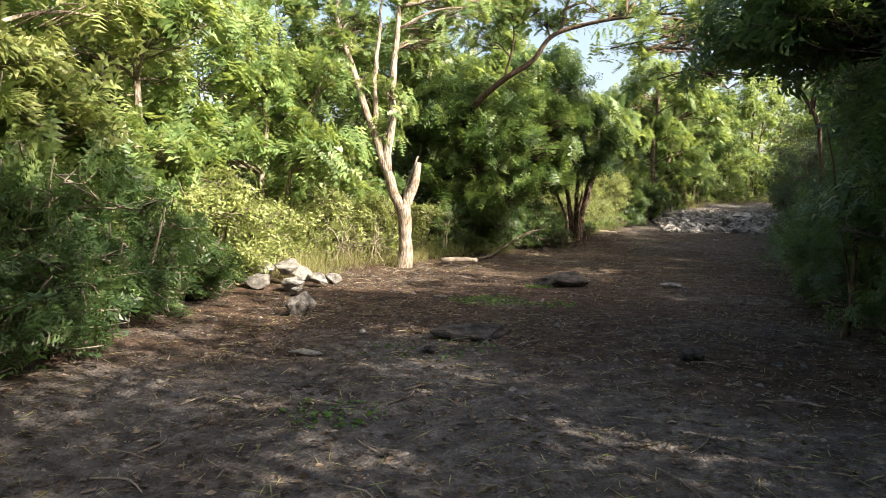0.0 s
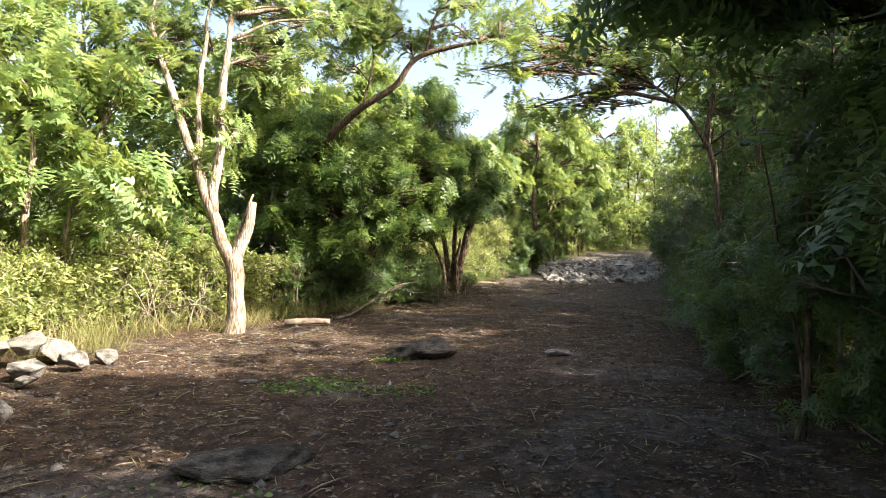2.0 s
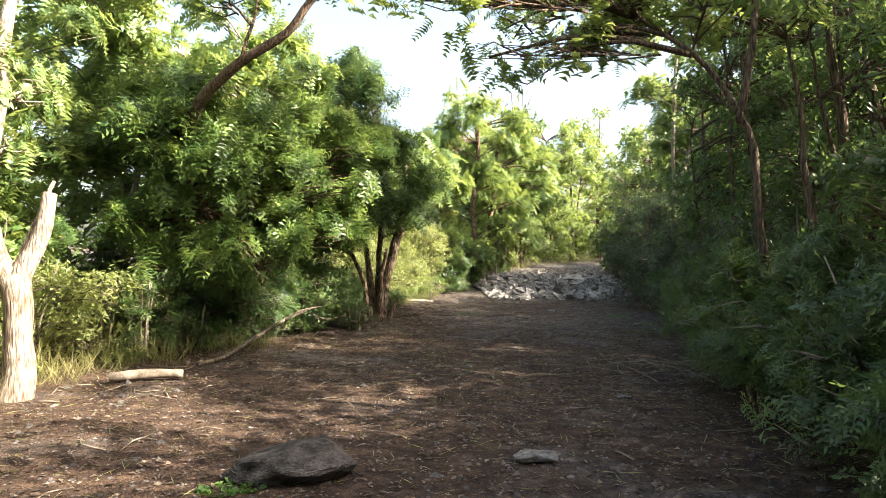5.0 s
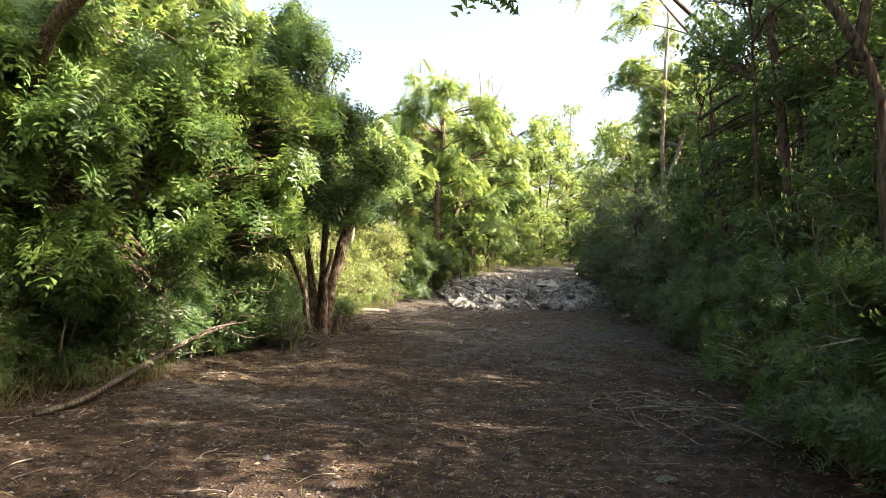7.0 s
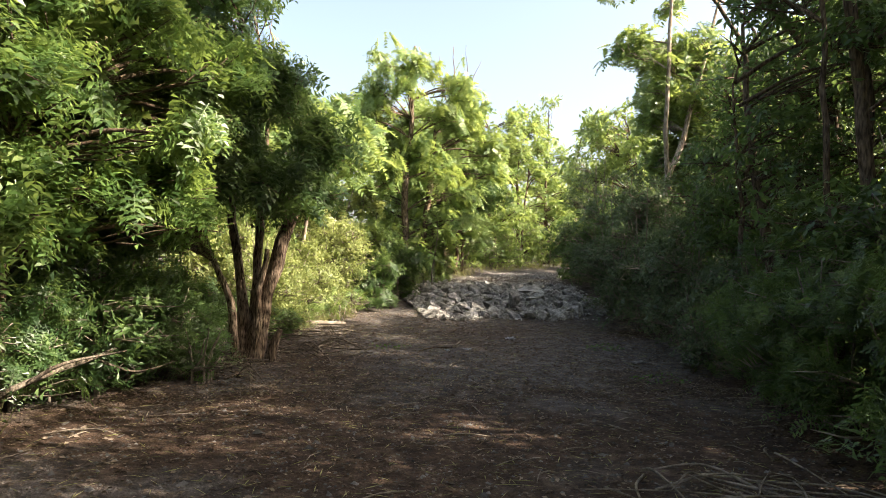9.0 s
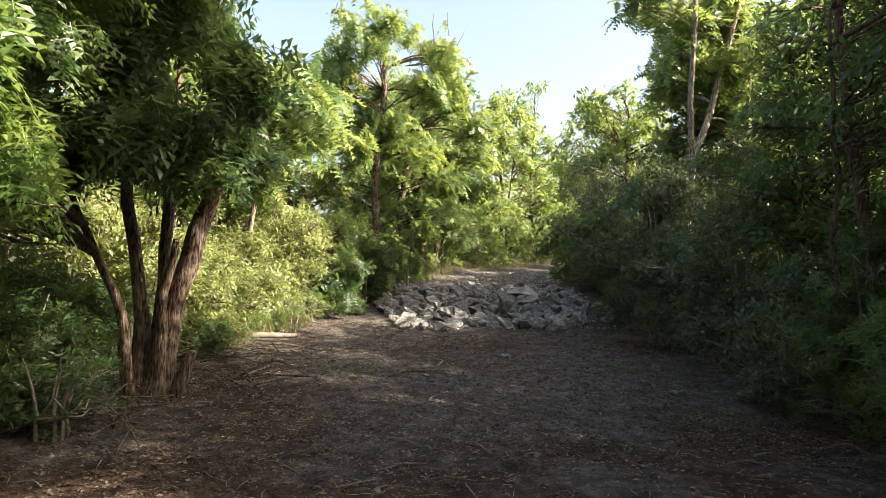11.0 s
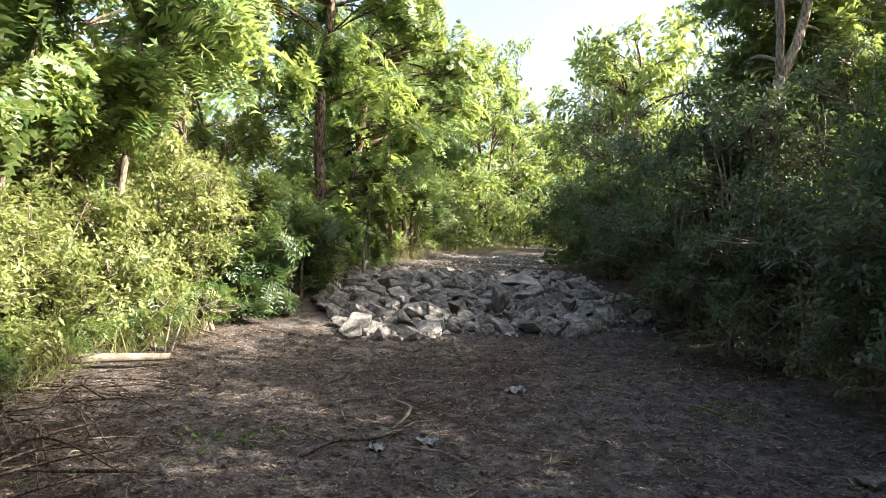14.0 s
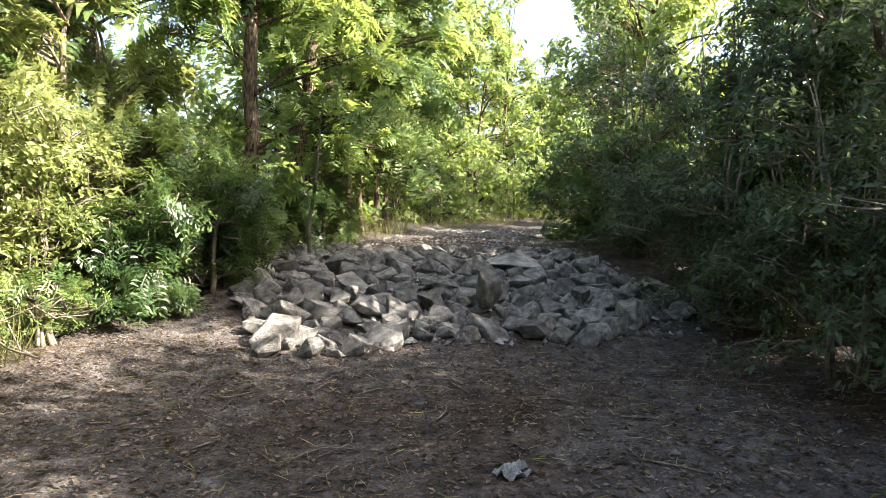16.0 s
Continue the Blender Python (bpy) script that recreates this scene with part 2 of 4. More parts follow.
def tube_arrays(line, rad, sides=8, lumpy=0.0):
    n = len(line)
    verts, idx, sizes = [], [], []
    side = None
    for i, p in enumerate(line):
        d = (line[min(i + 1, n - 1)] - line[max(i - 1, 0)]).normalized()
        if side is None:
            side = d.orthogonal().normalized()
        side = (side - d * side.dot(d)).normalized()
        up = d.cross(side)
        for k in range(sides):
            a = 2 * math.pi * k / sides
            r = rad[i]
            if lumpy:
                r *= 1 + lumpy * (noise.noise(Vector((math.cos(a) * 1.5, math.sin(a) * 1.5, i * 0.35)) + line[0]) + 0.5 * math.sin(3 * a + i * 0.2))
            verts.append(p + (side * math.cos(a) + up * math.sin(a)) * r)
    for i in range(n - 1):
        for k in range(sides):
            j = (k + 1) % sides
            idx += [i * sides + k, i * sides + j, (i + 1) * sides + j, (i + 1) * sides + k]
            sizes.append(4)
    idx += list(range(sides - 1, -1, -1)) + [(n - 1) * sides + k for k in range(sides)]
    sizes += [sides, sides]
    return verts, sizes, idx


def tube(name, pts, radii, sides=8, steps=5, wobble=0.0, lumpy=0.0):
    line, rad = smooth_line(pts, radii, steps, wobble)
    return raw_mesh(name, *tube_arrays(line, rad, sides, lumpy))


def many_tubes(name, list_of, sides=3, steps=1):
    verts, sizes, idx, off = [], [], [], 0
    for pts, radii in list_of:
        line, rad = smooth_line(pts, radii, steps)
        v, s, i = tube_arrays(line, rad, sides)
        verts += v
        sizes += s
        idx += [q + off for q in i]
        off += len(v)
    return raw_mesh(name, verts, sizes, idx)


def unit(a):
    return a / np.maximum(np.linalg.norm(a, axis=-1, keepdims=True), 1e-6)


def frond_mesh(name, P, D, F, L, pairs=6, width=0.36, sag=0.3, oval=False):
    """Feather-shaped leaves: a midrib with pairs of leaflets, narrow or oval."""
    N = len(P)
    up = np.array([0, 0, 1.0])
    S = unit(np.cross(D, F + 0.22 * rng.normal(size=(N, 3))))
    Nn = np.cross(S, D)
    L = L[:, None]
    tris = []
    for k in range(pairs):
        t = (k + 0.8) / pairs
        Q = P + D * L * t - up * sag * L * t * t
        ln = width * L * (0.45 + 0.55 * math.sin(math.pi * (0.12 + 0.78 * t)))
        w = (0.46 if oval else 0.5) * L / pairs
        for s in (-1, 1):
            way = S * s * 0.9 + D * rng.uniform(0.1, 0.6, (N, 1)) + Nn * rng.normal(-0.12, 0.14, (N, 1))
            far = Q + way * ln * rng.uniform(0.75, 1.15, (N, 1))
            if oval:
                tris.append(np.stack([Q, far - D * w, far + D * w * 0.6 + way * ln * 0.25], 1))
            else:
                tris.append(np.stack([Q - D * w, Q + D * w, far], 1))
    tip = P + D * L * 1.1 - up * sag * L
    tris.append(np.stack([P - S * 0.004, P + S * 0.004, tip], 1))
    v = np.concatenate(tris, 0)
    n = len(v)
    return raw_mesh(name, v, np.full(n, 3), np.arange(3 * n))


def blade_mesh(name, P, D, L, width=0.42, flat=0.8, F=None):
    """Plain pointed leaves, folded along the midrib."""
    N = len(P)
    S = unit(np.cross(D, (np.array([0, 0, 1.0]) if F is None else F) + flat * rng.normal(size=(N, 3))))
    Nn = np.cross(S, D)
    L = L[:, None]
    m = P + D * L * 0.45
    v = np.stack([P, m - S * L * width * 0.5 + Nn * L * width * 0.2, P + D * L, m + S * L * width * 0.5 + Nn * L * width * 0.2], 1)
    base = np.arange(N)[:, None] * 4
    idx = np.concatenate([base + [0, 3, 2], base + [0, 2, 1]], 1).ravel()
    return raw_mesh(name, v, np.full(2 * N, 3), idx)


def sprays(clumps, per=9, spread=0.22, down=0.2):
    """Leaf roots and directions gathered in sprays near the skin of ellipsoid clumps: (centre, radii, leaves)."""
    P, D, F = [], [], []
    for c, r, n in clumps:
        c, r = np.array(c, float), np.array(r, float)
        k = max(1, int(n / per))
        u = unit(rng.normal(size=(k, 3)))
        u[:, 2] = np.where(u[:, 2] < -0.55, -u[:, 2], u[:, 2])
        q = rng.uniform(0.30, 1.0, (k, 1)) ** 0.55 * rng.uniform(0.82, 1.12, (k, 1))
        tips = c + u * r * q
        axis = unit(u * np.array([1, 1, 0.6]) + 0.6 * rng.normal(size=(k, 3)) - np.array([0, 0, down]))
        face = unit(np.array([0, 0, 0.9]) + 0.55 * u + 0.45 * rng.normal(size=(k, 3)))
        side = unit(np.cross(face, axis))
        face = unit(np.cross(axis, side))
        for j in range(per):
            back = rng.uniform(0, 1, (k, 1))
            open_ = rng.choice((-1, 1), (k, 1)) * rng.uniform(0.15, 1.0, (k, 1)) * (0.35 + 0.65 * back)
            P.append(tips - axis * back * spread * 2.0 + side * open_ * spread * 0.25 + rng.normal(size=(k, 3)) * spread * 0.12)
            D.append(unit(axis + side * open_ + 0.22 * rng.normal(size=(k, 3)) - np.array([0, 0, down * 0.8])))
            F.append(face)
    return np.concatenate(P), np.concatenate(D), np.concatenate(F)


def foliage(name, clumps, kind, size, per=9, spread=0.22, down=0.2, pairs=6):
    P, D, F = sprays(clumps, per, spread, down)
    L = rng.uniform(size[0], size[1], len(P))
    if kind == "frond":
        return frond_mesh(name, P, D, F, L, pairs)
    if kind == "oval":
        return frond_mesh(name, P, D, F, L, 4, 0.44, 0.35, True)
    return blade_mesh(name, P, D, L, 0.42, 0.3, F)


def twig_lines(clumps, roots, each=7):
    out = []
    for (c, r, n), root in zip(clumps, roots):
        c, r, root = Vector(c), Vector(r), Vector(root)
        for _ in range(each):
            u = Vector(rng.normal(size=3)).normalized()
            tip = c + Vector((u.x * r.x, u.y * r.y, abs(u.z) * r.z * 0.9 - r.z * 0.25)) * float(rng.uniform(0.6, 1.0))
            start = root.lerp(c, float(rng.uniform(0.2, 0.95)))
            mid = start.lerp(tip, 0.5) + Vector(rng.normal(size=3)) * 0.08
            out.append(((start, mid, tip), (0.016, 0.010, 0.004)))
    return out


def plant(name, label, category, base, stems, clumps, leaf, bark, kind="frond", size=(0.24, 0.42), per=9, spread=0.24,
          down=0.2, pairs=6, group="", limbs=True, twigs=6, sides=9, crown="crown", lumpy=0.10):
    """A tree or shrub: stems as (points, radii), foliage clumps as (centre, radii, leaves), limbs that run out to each clump."""
    t = thing(name, base, label, category, group)
    joints = []
    for i, (pts, radii) in enumerate(stems):
        me = tube("trunk", pts, radii, sides if radii[0] > 0.05 else 6, 6, 0.065, lumpy)
        for f in me.polygons:
            f.use_smooth = True
        part("trunk" if radii[0] > 0.05 else "stem", me, bark, t)
        joints += smooth_line(pts, radii, 4)[0][1:]
    roots = []
    for c, r, n in clumps:
        c = Vector(c)
        low = [j for j in joints if j.z < c.z + 0.15] or joints
        roots.append(min(low, key=lambda j: (j - c).length + 0.4 * abs(j.z - c.z + 0.5)))
    if limbs:
        for (c, r, n), root in zip(clumps, roots):
            c = Vector(c)
            if (c - root).length < 0.35:
                continue
            mid = root.lerp(c, 0.5) + Vector((0, 0, 0.10 * (c - root).length))
            k = min(0.05, 0.012 + 0.012 * (c - root).length)
            part("limb", tube("limb", (root, mid, c), (k, k * 0.7, k * 0.35), 6, 4, 0.05), bark, t)
    if twigs and clumps:
        tagged(part("twigwork", many_tubes("twigwork", twig_lines(clumps, roots, twigs)), bark, t), kind="stuff")
    if clumps:
        part(crown, foliage(crown, clumps, kind, size, per, spread, down, pairs), leaf, t)
    return t


def cloud(centre, radii, count, clump, leaves, low=-1.0):
    """A loose heap of clumps that fills an ellipsoid unevenly."""
    out = []
    for _ in range(count):
        u = unit(rng.normal(size=3))
        q = rng.uniform(0.15, 1.0) ** 0.5
        u[2] = max(u[2], low)
        c = np.array(centre) + u * np.array(radii) * q
        r = clump * rng.uniform(0.65, 1.3) * np.array([1, 1, rng.uniform(0.6, 0.9)])
        out.append((tuple(c), tuple(r), int(leaves * rng.uniform(0.7, 1.3))))
    return out


# ---- the setting: ground ----
def ground_sheet():
    xs = np.unique(np.concatenate([-np.geomspace(900, 14, 16), np.arange(-12, 22, 0.25), np.geomspace(23, 900, 16)]))
    ys = np.unique(np.concatenate([-np.geomspace(900, 12, 14), np.arange(-10, 40, 0.25), np.geomspace(41, 1200, 20)]))
    v = [(x, y, gz(x, y)) for y in ys for x in xs]
    w, h = len(xs), len(ys)
    a = (np.arange(h - 1)[:, None] * w + np.arange(w - 1)[None, :]).ravel()
    me = raw_mesh("ground", v, np.full(len(a), 4), np.stack([a, a + 1, a + w + 1, a + w], 1).ravel())
    for f in me.polygons:
        f.use_smooth = True
    return tagged(part("ground", me, SOIL), "bare brown forest soil with gravel and leaf litter", "ground", kind="structure")


ground_sheet()


def stem_up(x, y, top, r0, lean=(0.0, 0.0), bend=0.15, r1=None):
    """A rising stem that leans and bends a little."""
    z = gz(x, y) - 0.08
    b = [rng.uniform(-bend, bend) for _ in range(4)]
    pts = [(x, y, z), (x + lean[0] * 0.3 + b[0], y + lean[1] * 0.3 + b[1], z + (top - z) * 0.33),
           (x + lean[0] * 0.65 + b[2], y + lean[1] * 0.65 + b[3], z + (top - z) * 0.68), (x + lean[0], y + lean[1], top)]
    return pts, (r0 * 1.25, r0 * 0.85, r0 * 0.6, r1 or r0 * 0.25)


# ---- trees along the open side ----
x, y = -1.12, 13.25
z = gz(x, y) - 0.1
plant("forked_tree", "pale sunlit tree with forked bare trunk at the path edge", "tree", (x, y, z),
      [([(x, y, z), (x + 0.02, y, 0.55), (x - 0.03, y - 0.05, 1.25)], (0.20, 0.14, 0.16)),
       ([(x - 0.05, y - 0.05, 1.15), (x - 0.36, y, 2.0), (x - 0.62, y + 0.05, 2.7), (x - 1.05, y + 0.2, 3.8), (x - 1.6, y + 0.5, 5.4)], (0.12, 0.10, 0.085, 0.07, 0.03)),
       ([(x - 0.36, y, 1.95), (x - 0.30, y + 0.1, 3.1), (x - 0.26, y + 0.4, 4.6), (x - 0.12, y + 0.8, 6.6)], (0.10, 0.085, 0.065, 0.03)),
       ([(x - 0.62, y + 0.1, 2.7), (x - 0.68, y + 0.3, 4.2), (x - 0.55, y + 0.6, 6.0)], (0.06, 0.05, 0.02)),
       ([(x - 0.02, y - 0.05, 1.1), (x + 0.22, y, 1.6), (x + 0.31, y + 0.05, 2.15)], (0.12, 0.10, 0.07)),
       ([(x + 0.02, y + 0.02, 1.2), (x + 0.1, y + 0.1, 1.7), (x + 0.28, y + 0.2, 2.3)], (0.045, 0.035, 0.02))],
      [((x - 1.5, y + 0.6, 5.2), (0.7, 0.8, 0.5), 130), ((x + 0.3, y + 1.0, 6.2), (0.9, 0.8, 0.6), 170), ((x - 0.5, y + 0.7, 6.6), (0.9, 0.9, 0.5), 150),
       ((x - 2.2, y + 0.4, 4.2), (0.6, 0.6, 0.45), 90), ((x - 0.1, y + 0.7, 3.4), (0.35, 0.4, 0.3), 50), ((x + 0.6, y + 0.9, 4.9), (0.7, 0.6, 0.5), 110),
       ((x - 0.9, y + 0.3, 3.6), (0.35, 0.3, 0.5), 80), ((x - 0.55, y + 0.05, 2.75), (0.25, 0.2, 0.4), 50), ((x - 0.3, y + 0.1, 3.5), (0.2, 0.2, 0.5), 50), ((x - 0.3, y + 0.5, 2.7), (0.3, 0.3, 0.25), 40)]
      + cloud((x + 0.2, y + 1.4, 5.9), (2.4, 1.2, 1.1), 24, 0.5, 80) + cloud((x - 1.6, y + 1.0, 4.6), (0.9, 0.9, 0.8), 8, 0.42, 60),
      LEAF_FERN, BARK_PALE, size=(0.16, 0.3), per=8, spread=0.3, twigs=9)

# tall thin tree behind, with the long limb that arches over the path
x, y = 0.75, 18.6
plant("arching_tree", "thin tree with a long bare limb arching over the path", "tree", (x, y, gz(x, y)),
      [([(x, y, -0.2), (0.5, 18.0, 1.3), (0.1, 17.1, 2.5), (0.0, 16.2, 3.3), (0.35, 15.5, 3.75)], (0.11, 0.10, 0.09, 0.08, 0.075)),
       ([(0.33, 15.54, 3.73), (0.85, 14.95, 4.1), (1.6, 14.6, 4.55), (2.2, 14.4, 5.15), (3.6, 14.0, 5.35), (5.2, 13.4, 5.3)], (0.085, 0.075, 0.06, 0.05, 0.03, 0.012)),
       ([(2.2, 14.4, 5.1), (2.35, 14.3, 5.8), (2.9, 14.0, 6.6)], (0.04, 0.03, 0.012)),
       ([(1.0, 14.8, 4.2), (1.2, 14.9, 5.2), (1.0, 15.0, 6.2)], (0.03, 0.02, 0.01))],
      [((1.6, 14.8, 5.6), (0.8, 0.7, 0.4), 150), ((3.0, 14.2, 6.0), (0.9, 0.8, 0.45), 150), ((4.2, 13.8, 5.5), (0.9, 0.7, 0.4), 110), ((0.6, 15.3, 5.2), (0.8, 0.8, 0.5), 150), ((5.3, 13.3, 5.4), (0.6, 0.6, 0.3), 70),
       ((1.0, 15.0, 6.2), (0.9, 0.9, 0.5), 140), ((2.4, 14.6, 6.8), (0.9, 0.9, 0.5), 140)]
      + cloud((2.2, 15.2, 5.9), (2.2, 1.2, 0.7), 12, 0.45, 60) + cloud((4.6, 14.6, 5.8), (1.4, 1.2, 0.6), 7, 0.45, 55),
      LEAF_FERN, BARK_DARK, size=(0.16, 0.30), per=8, spread=0.32, twigs=9)

# the dense dark trees on the bend
x, y = 1.0, 18.3
plant("dense_tree", "dense dark green tree with drooping compound leaves", "tree", (x, y, gz(x, y)),
      [stem_up(x, y, 3.0, 0.13, (0.25, 0.2)), stem_up(x - 0.9, y + 0.8, 3.6, 0.08, (-0.5, 0.3))],
      cloud((0.4, 17.3, 3.0), (1.9, 1.5, 1.9), 44, 0.50, 150, -0.8) + cloud((0.0, 16.1, 3.3), (0.8, 0.7, 0.7), 9, 0.42, 120, -0.6) + cloud((2.0, 18.9, 3.2), (1.6, 1.2, 1.9), 28, 0.5, 140, -0.8) + cloud((0.5, 16.2, 2.2), (1.7, 0.7, 1.2), 18, 0.38, 90, -0.8),
      LEAF_SUN_TONED, BARK_DARK, "oval", (0.16, 0.30), per=7, spread=0.22, down=0.5)
x, y = 3.66, 22.0
plant("clustered_tree", "old tree with a cluster of dark split stems", "tree", (x, y, gz(x, y)),
      [([(x - 0.05, y, -0.2), (x + 0.08, y, 0.7), (x + 0.32, y + 0.05, 1.7), (x + 0.60, y + 0.1, 2.7), (x + 0.6, y + 0.2, 3.9)], (0.20, 0.13, 0.11, 0.09, 0.04)),
       ([(x - 0.2, y + 0.1, -0.2), (x - 0.25, y + 0.15, 1.0), (x - 0.45, y + 0.2, 2.4), (x - 0.4, y + 0.2, 3.6)], (0.13, 0.085, 0.06, 0.03)),
       ([(x - 0.1, y + 0.2, -0.2), (x - 0.02, y + 0.3, 1.2), (x + 0.02, y + 0.3, 2.5), (x + 0.1, y + 0.3, 4.0)], (0.12, 0.08, 0.06, 0.03)),
       ([(x - 0.28, y - 0.1, -0.2), (x - 0.45, y - 0.12, 0.9), (x - 0.95, y - 0.1, 2.2)], (0.08, 0.06, 0.03)),
       ([(x + 0.02, y - 0.12, -0.2), (x + 0.0, y - 0.1, 0.8), (x + 0.12, y - 0.05, 1.75)], (0.09, 0.07, 0.035)),
       ([(x + 0.15, y - 0.15, -0.2), (x + 0.28, y - 0.18, 0.25), (x + 0.36, y - 0.2, 0.45)], (0.10, 0.07, 0.04))],
      cloud((2.6, 21.0, 3.2), (2.1, 1.6, 1.3), 34, 0.60, 200, -0.55) + cloud((2.7, 21.4, 5.0), (1.8, 1.7, 1.4), 22, 0.65, 170) + cloud((2.0, 19.9, 2.3), (1.2, 0.9, 1.1), 14, 0.5, 150, -0.6),
      LEAF_DARK, BARK_RED, "oval", (0.18, 0.32), per=9, spread=0.26, down=0.4, sides=11, lumpy=0.2)

x, y = -0.6, 19.8
plant("dense_tree", "dense dark green tree in deep shade behind the split tree", "tree", (x, y, gz(x, y)),
      [stem_up(x, y, 4.6, 0.10, (0.4, -0.4)), stem_up(x + 0.9, y + 0.4, 4.2, 0.07, (0.8, 0.2))],
      cloud((0.4, 19.8, 3.6), (2.0, 1.6, 1.3), 30, 0.5, 110, -0.8) + cloud((1.6, 20.6, 2.2), (1.0, 0.9, 1.0), 12, 0.4, 80), LEAF_SUN_TONED, BARK_DARK, "oval", (0.18, 0.32), per=7, spread=0.24, down=0.45)
# the two flaking trunks behind the sunlit bush
x, y = 8.05, 30.3
plant("flaking_tree", "tall tree with flaking reddish bark and feathery leaves", "tree", (x, y, gz(x, y)),
      [([(x + 0.05, y, 0.3), (x - 0.02, y, 2.0), (x - 0.05, y + 0.05, 3.6), (x + 0.08, y + 0.1, 6.0), (x + 0.1, y, 8.2)], (0.13, 0.105, 0.10, 0.07, 0.03))],
      cloud((x + 0.2, y - 0.2, 5.8), (1.8, 1.4, 2.2), 26, 0.6, 130, -0.8) + [((x + 1.1, y - 0.8, 3.7), (0.7, 0.6, 0.3), 90), ((x - 0.9, y - 0.6, 3.9), (0.7, 0.6, 0.3), 80), ((x + 1.5, y - 1.0, 2.9), (0.6, 0.5, 0.3), 60)],
      LEAF_FERN, BARK_RED, size=(0.2, 0.38), per=8, spread=0.3, down=0.4)
x, y = 8.9, 31.2
plant("flaking_tree", "tall tree with flaking reddish bark and feathery leaves", "tree", (x, y, gz(x, y)),
      [([(x - 0.1, y, 0.4), (x - 0.1, y, 2.0), (x + 0.12, y + 0.05, 4.0), (x + 0.3, y + 0.1, 6.4)], (0.12, 0.10, 0.09, 0.04))],
      cloud((x + 0.7, y, 5.2), (1.7, 1.3, 2.0), 20, 0.6, 130, -0.8) + cloud((x + 1.0, y + 0.2, 2.8), (1.0, 0.8, 1.0), 10, 0.5, 110, -0.5),
      LEAF_FERN, BARK_RED, size=(0.2, 0.38), per=8, spread=0.3, down=0.4)
for x, y, top in ((10.9, 35.2, 5.2), (11.4, 35.9, 5.6), (11.75, 36.0, 4.6), (10.3, 36.2, 6.0)):
    plant("thin_tree", "thin dark trunk in the shade beyond the stones", "tree", (x, y, gz(x, y)),
          [stem_up(x, y, top, 0.065, (0.2, 0.0))], cloud((x, y, top - 0.6), (1.3, 1.1, 1.7), 12, 0.65, 100, -0.75),
          LEAF_DARK, BARK_DARK, "oval", (0.2, 0.36), per=8, spread=0.3, group="thin trees beyond the stones")

x, y = 10.2, 33.4
plant("bare_topped_tree", "thin tree with bare twigs rising above its crown", "tree", (x, y, gz(x, y)),
      [([(x, y, 0.8), (x, y, 4.0), (x + 0.2, y, 7.0), (x + 0.15, y, 9.4)], (0.08, 0.06, 0.035, 0.008)),
       ([(x + 0.18, y, 6.4), (x + 0.7, y, 7.8), (x + 1.2, y, 9.0)], (0.025, 0.018, 0.006)), ([(x + 0.6, y, 7.6), (x + 0.7, y, 8.6), (x + 0.6, y, 9.5)], (0.018, 0.012, 0.005)),
       ([(x + 0.2, y, 7.0), (x - 0.3, y, 8.0), (x - 0.4, y, 9.0)], (0.02, 0.014, 0.005))],
      cloud((x, y, 5.2), (1.4, 1.2, 1.6), 14, 0.55, 100, -0.8), LEAF_FERN, BARK_DARK, size=(0.18, 0.34), per=8, spread=0.3, down=0.35)
# tall trees of the open side, further back
for x, y, top, leaf in ((-4.6, 8.6, 6.4, LEAF_FERN), (-3.6, 11.4, 4.4, LEAF_FERN), (-5.6, 13.5, 6.2, LEAF_FERN), (-3.0, 16.8, 5.6, LEAF_FERN), (-1.6, 19.0, 6.6, LEAF_FERN), (0.6, 18.4, 6.4, LEAF_FERN),
                        (-4.6, 5.4, 5.6, LEAF_SUN), (1.2, 24.0, 6.6, LEAF_FERN), (4.2, 29.6, 6.8, LEAF_FERN), (6.2, 32.4, 7.4, LEAF_FERN), (-6.5, 9.8, 7.4, LEAF_SUN),
                        (3.4, 26.8, 6.0, LEAF_FERN), (-0.8, 22.0, 6.6, LEAF_FERN), (5.6, 30.6, 5.6, LEAF_SUN), (-2.2, 20.6, 8.4, LEAF_FERN), (0.2, 23.2, 8.8, LEAF_FERN), (2.2, 26.4, 8.2, LEAF_FERN), (-4.4, 15.4, 7.6, LEAF_FERN), (-6.0, 6.6, 7.6, LEAF_FERN), (-7.2, 11.6, 8.0, LEAF_FERN), (-4.2, 3.0, 6.4, LEAF_FERN), (2.0, 29.4, 8.2, LEAF_FERN), (15.6, 25.6, 8.6, LEAF_FERN)):
    plant("feathery_tree", "slender tree with light feathery leaves in the sun", "tree", (x, y, gz(x, y)),
          [stem_up(x, y, top * 0.8, 0.075, (rng.uniform(-0.6, 0.6), rng.uniform(-0.4, 0.4))), stem_up(x + 0.15, y + 0.1, top * 0.7, 0.05, (rng.uniform(-1.0, 1.0), 0.3))],
          cloud((x, y, top * 0.60), (1.8, 1.6, top * 0.40), 27, 0.55, 100, -0.9), leaf, BARK_PALE, size=(0.2, 0.38), pairs=5, per=8, spread=0.32, down=0.35, group="feathery trees")
x, y = 4.6, 28.0
plant("frond_tree", "slender tree with long light green feathery fronds", "tree", (x, y, gz(x, y)),
      [stem_up(x, y, 5.2, 0.07, (0.5, 0.2)), stem_up(x + 0.2, y, 4.4, 0.05, (-0.6, 0.3))],
      cloud((5.0, 27.6, 4.4), (1.7, 1.4, 1.3), 18, 0.55, 55, -0.8), LEAF_FERN, BARK_PALE, size=(0.3, 0.55), pairs=7, per=6, spread=0.3, down=0.5)
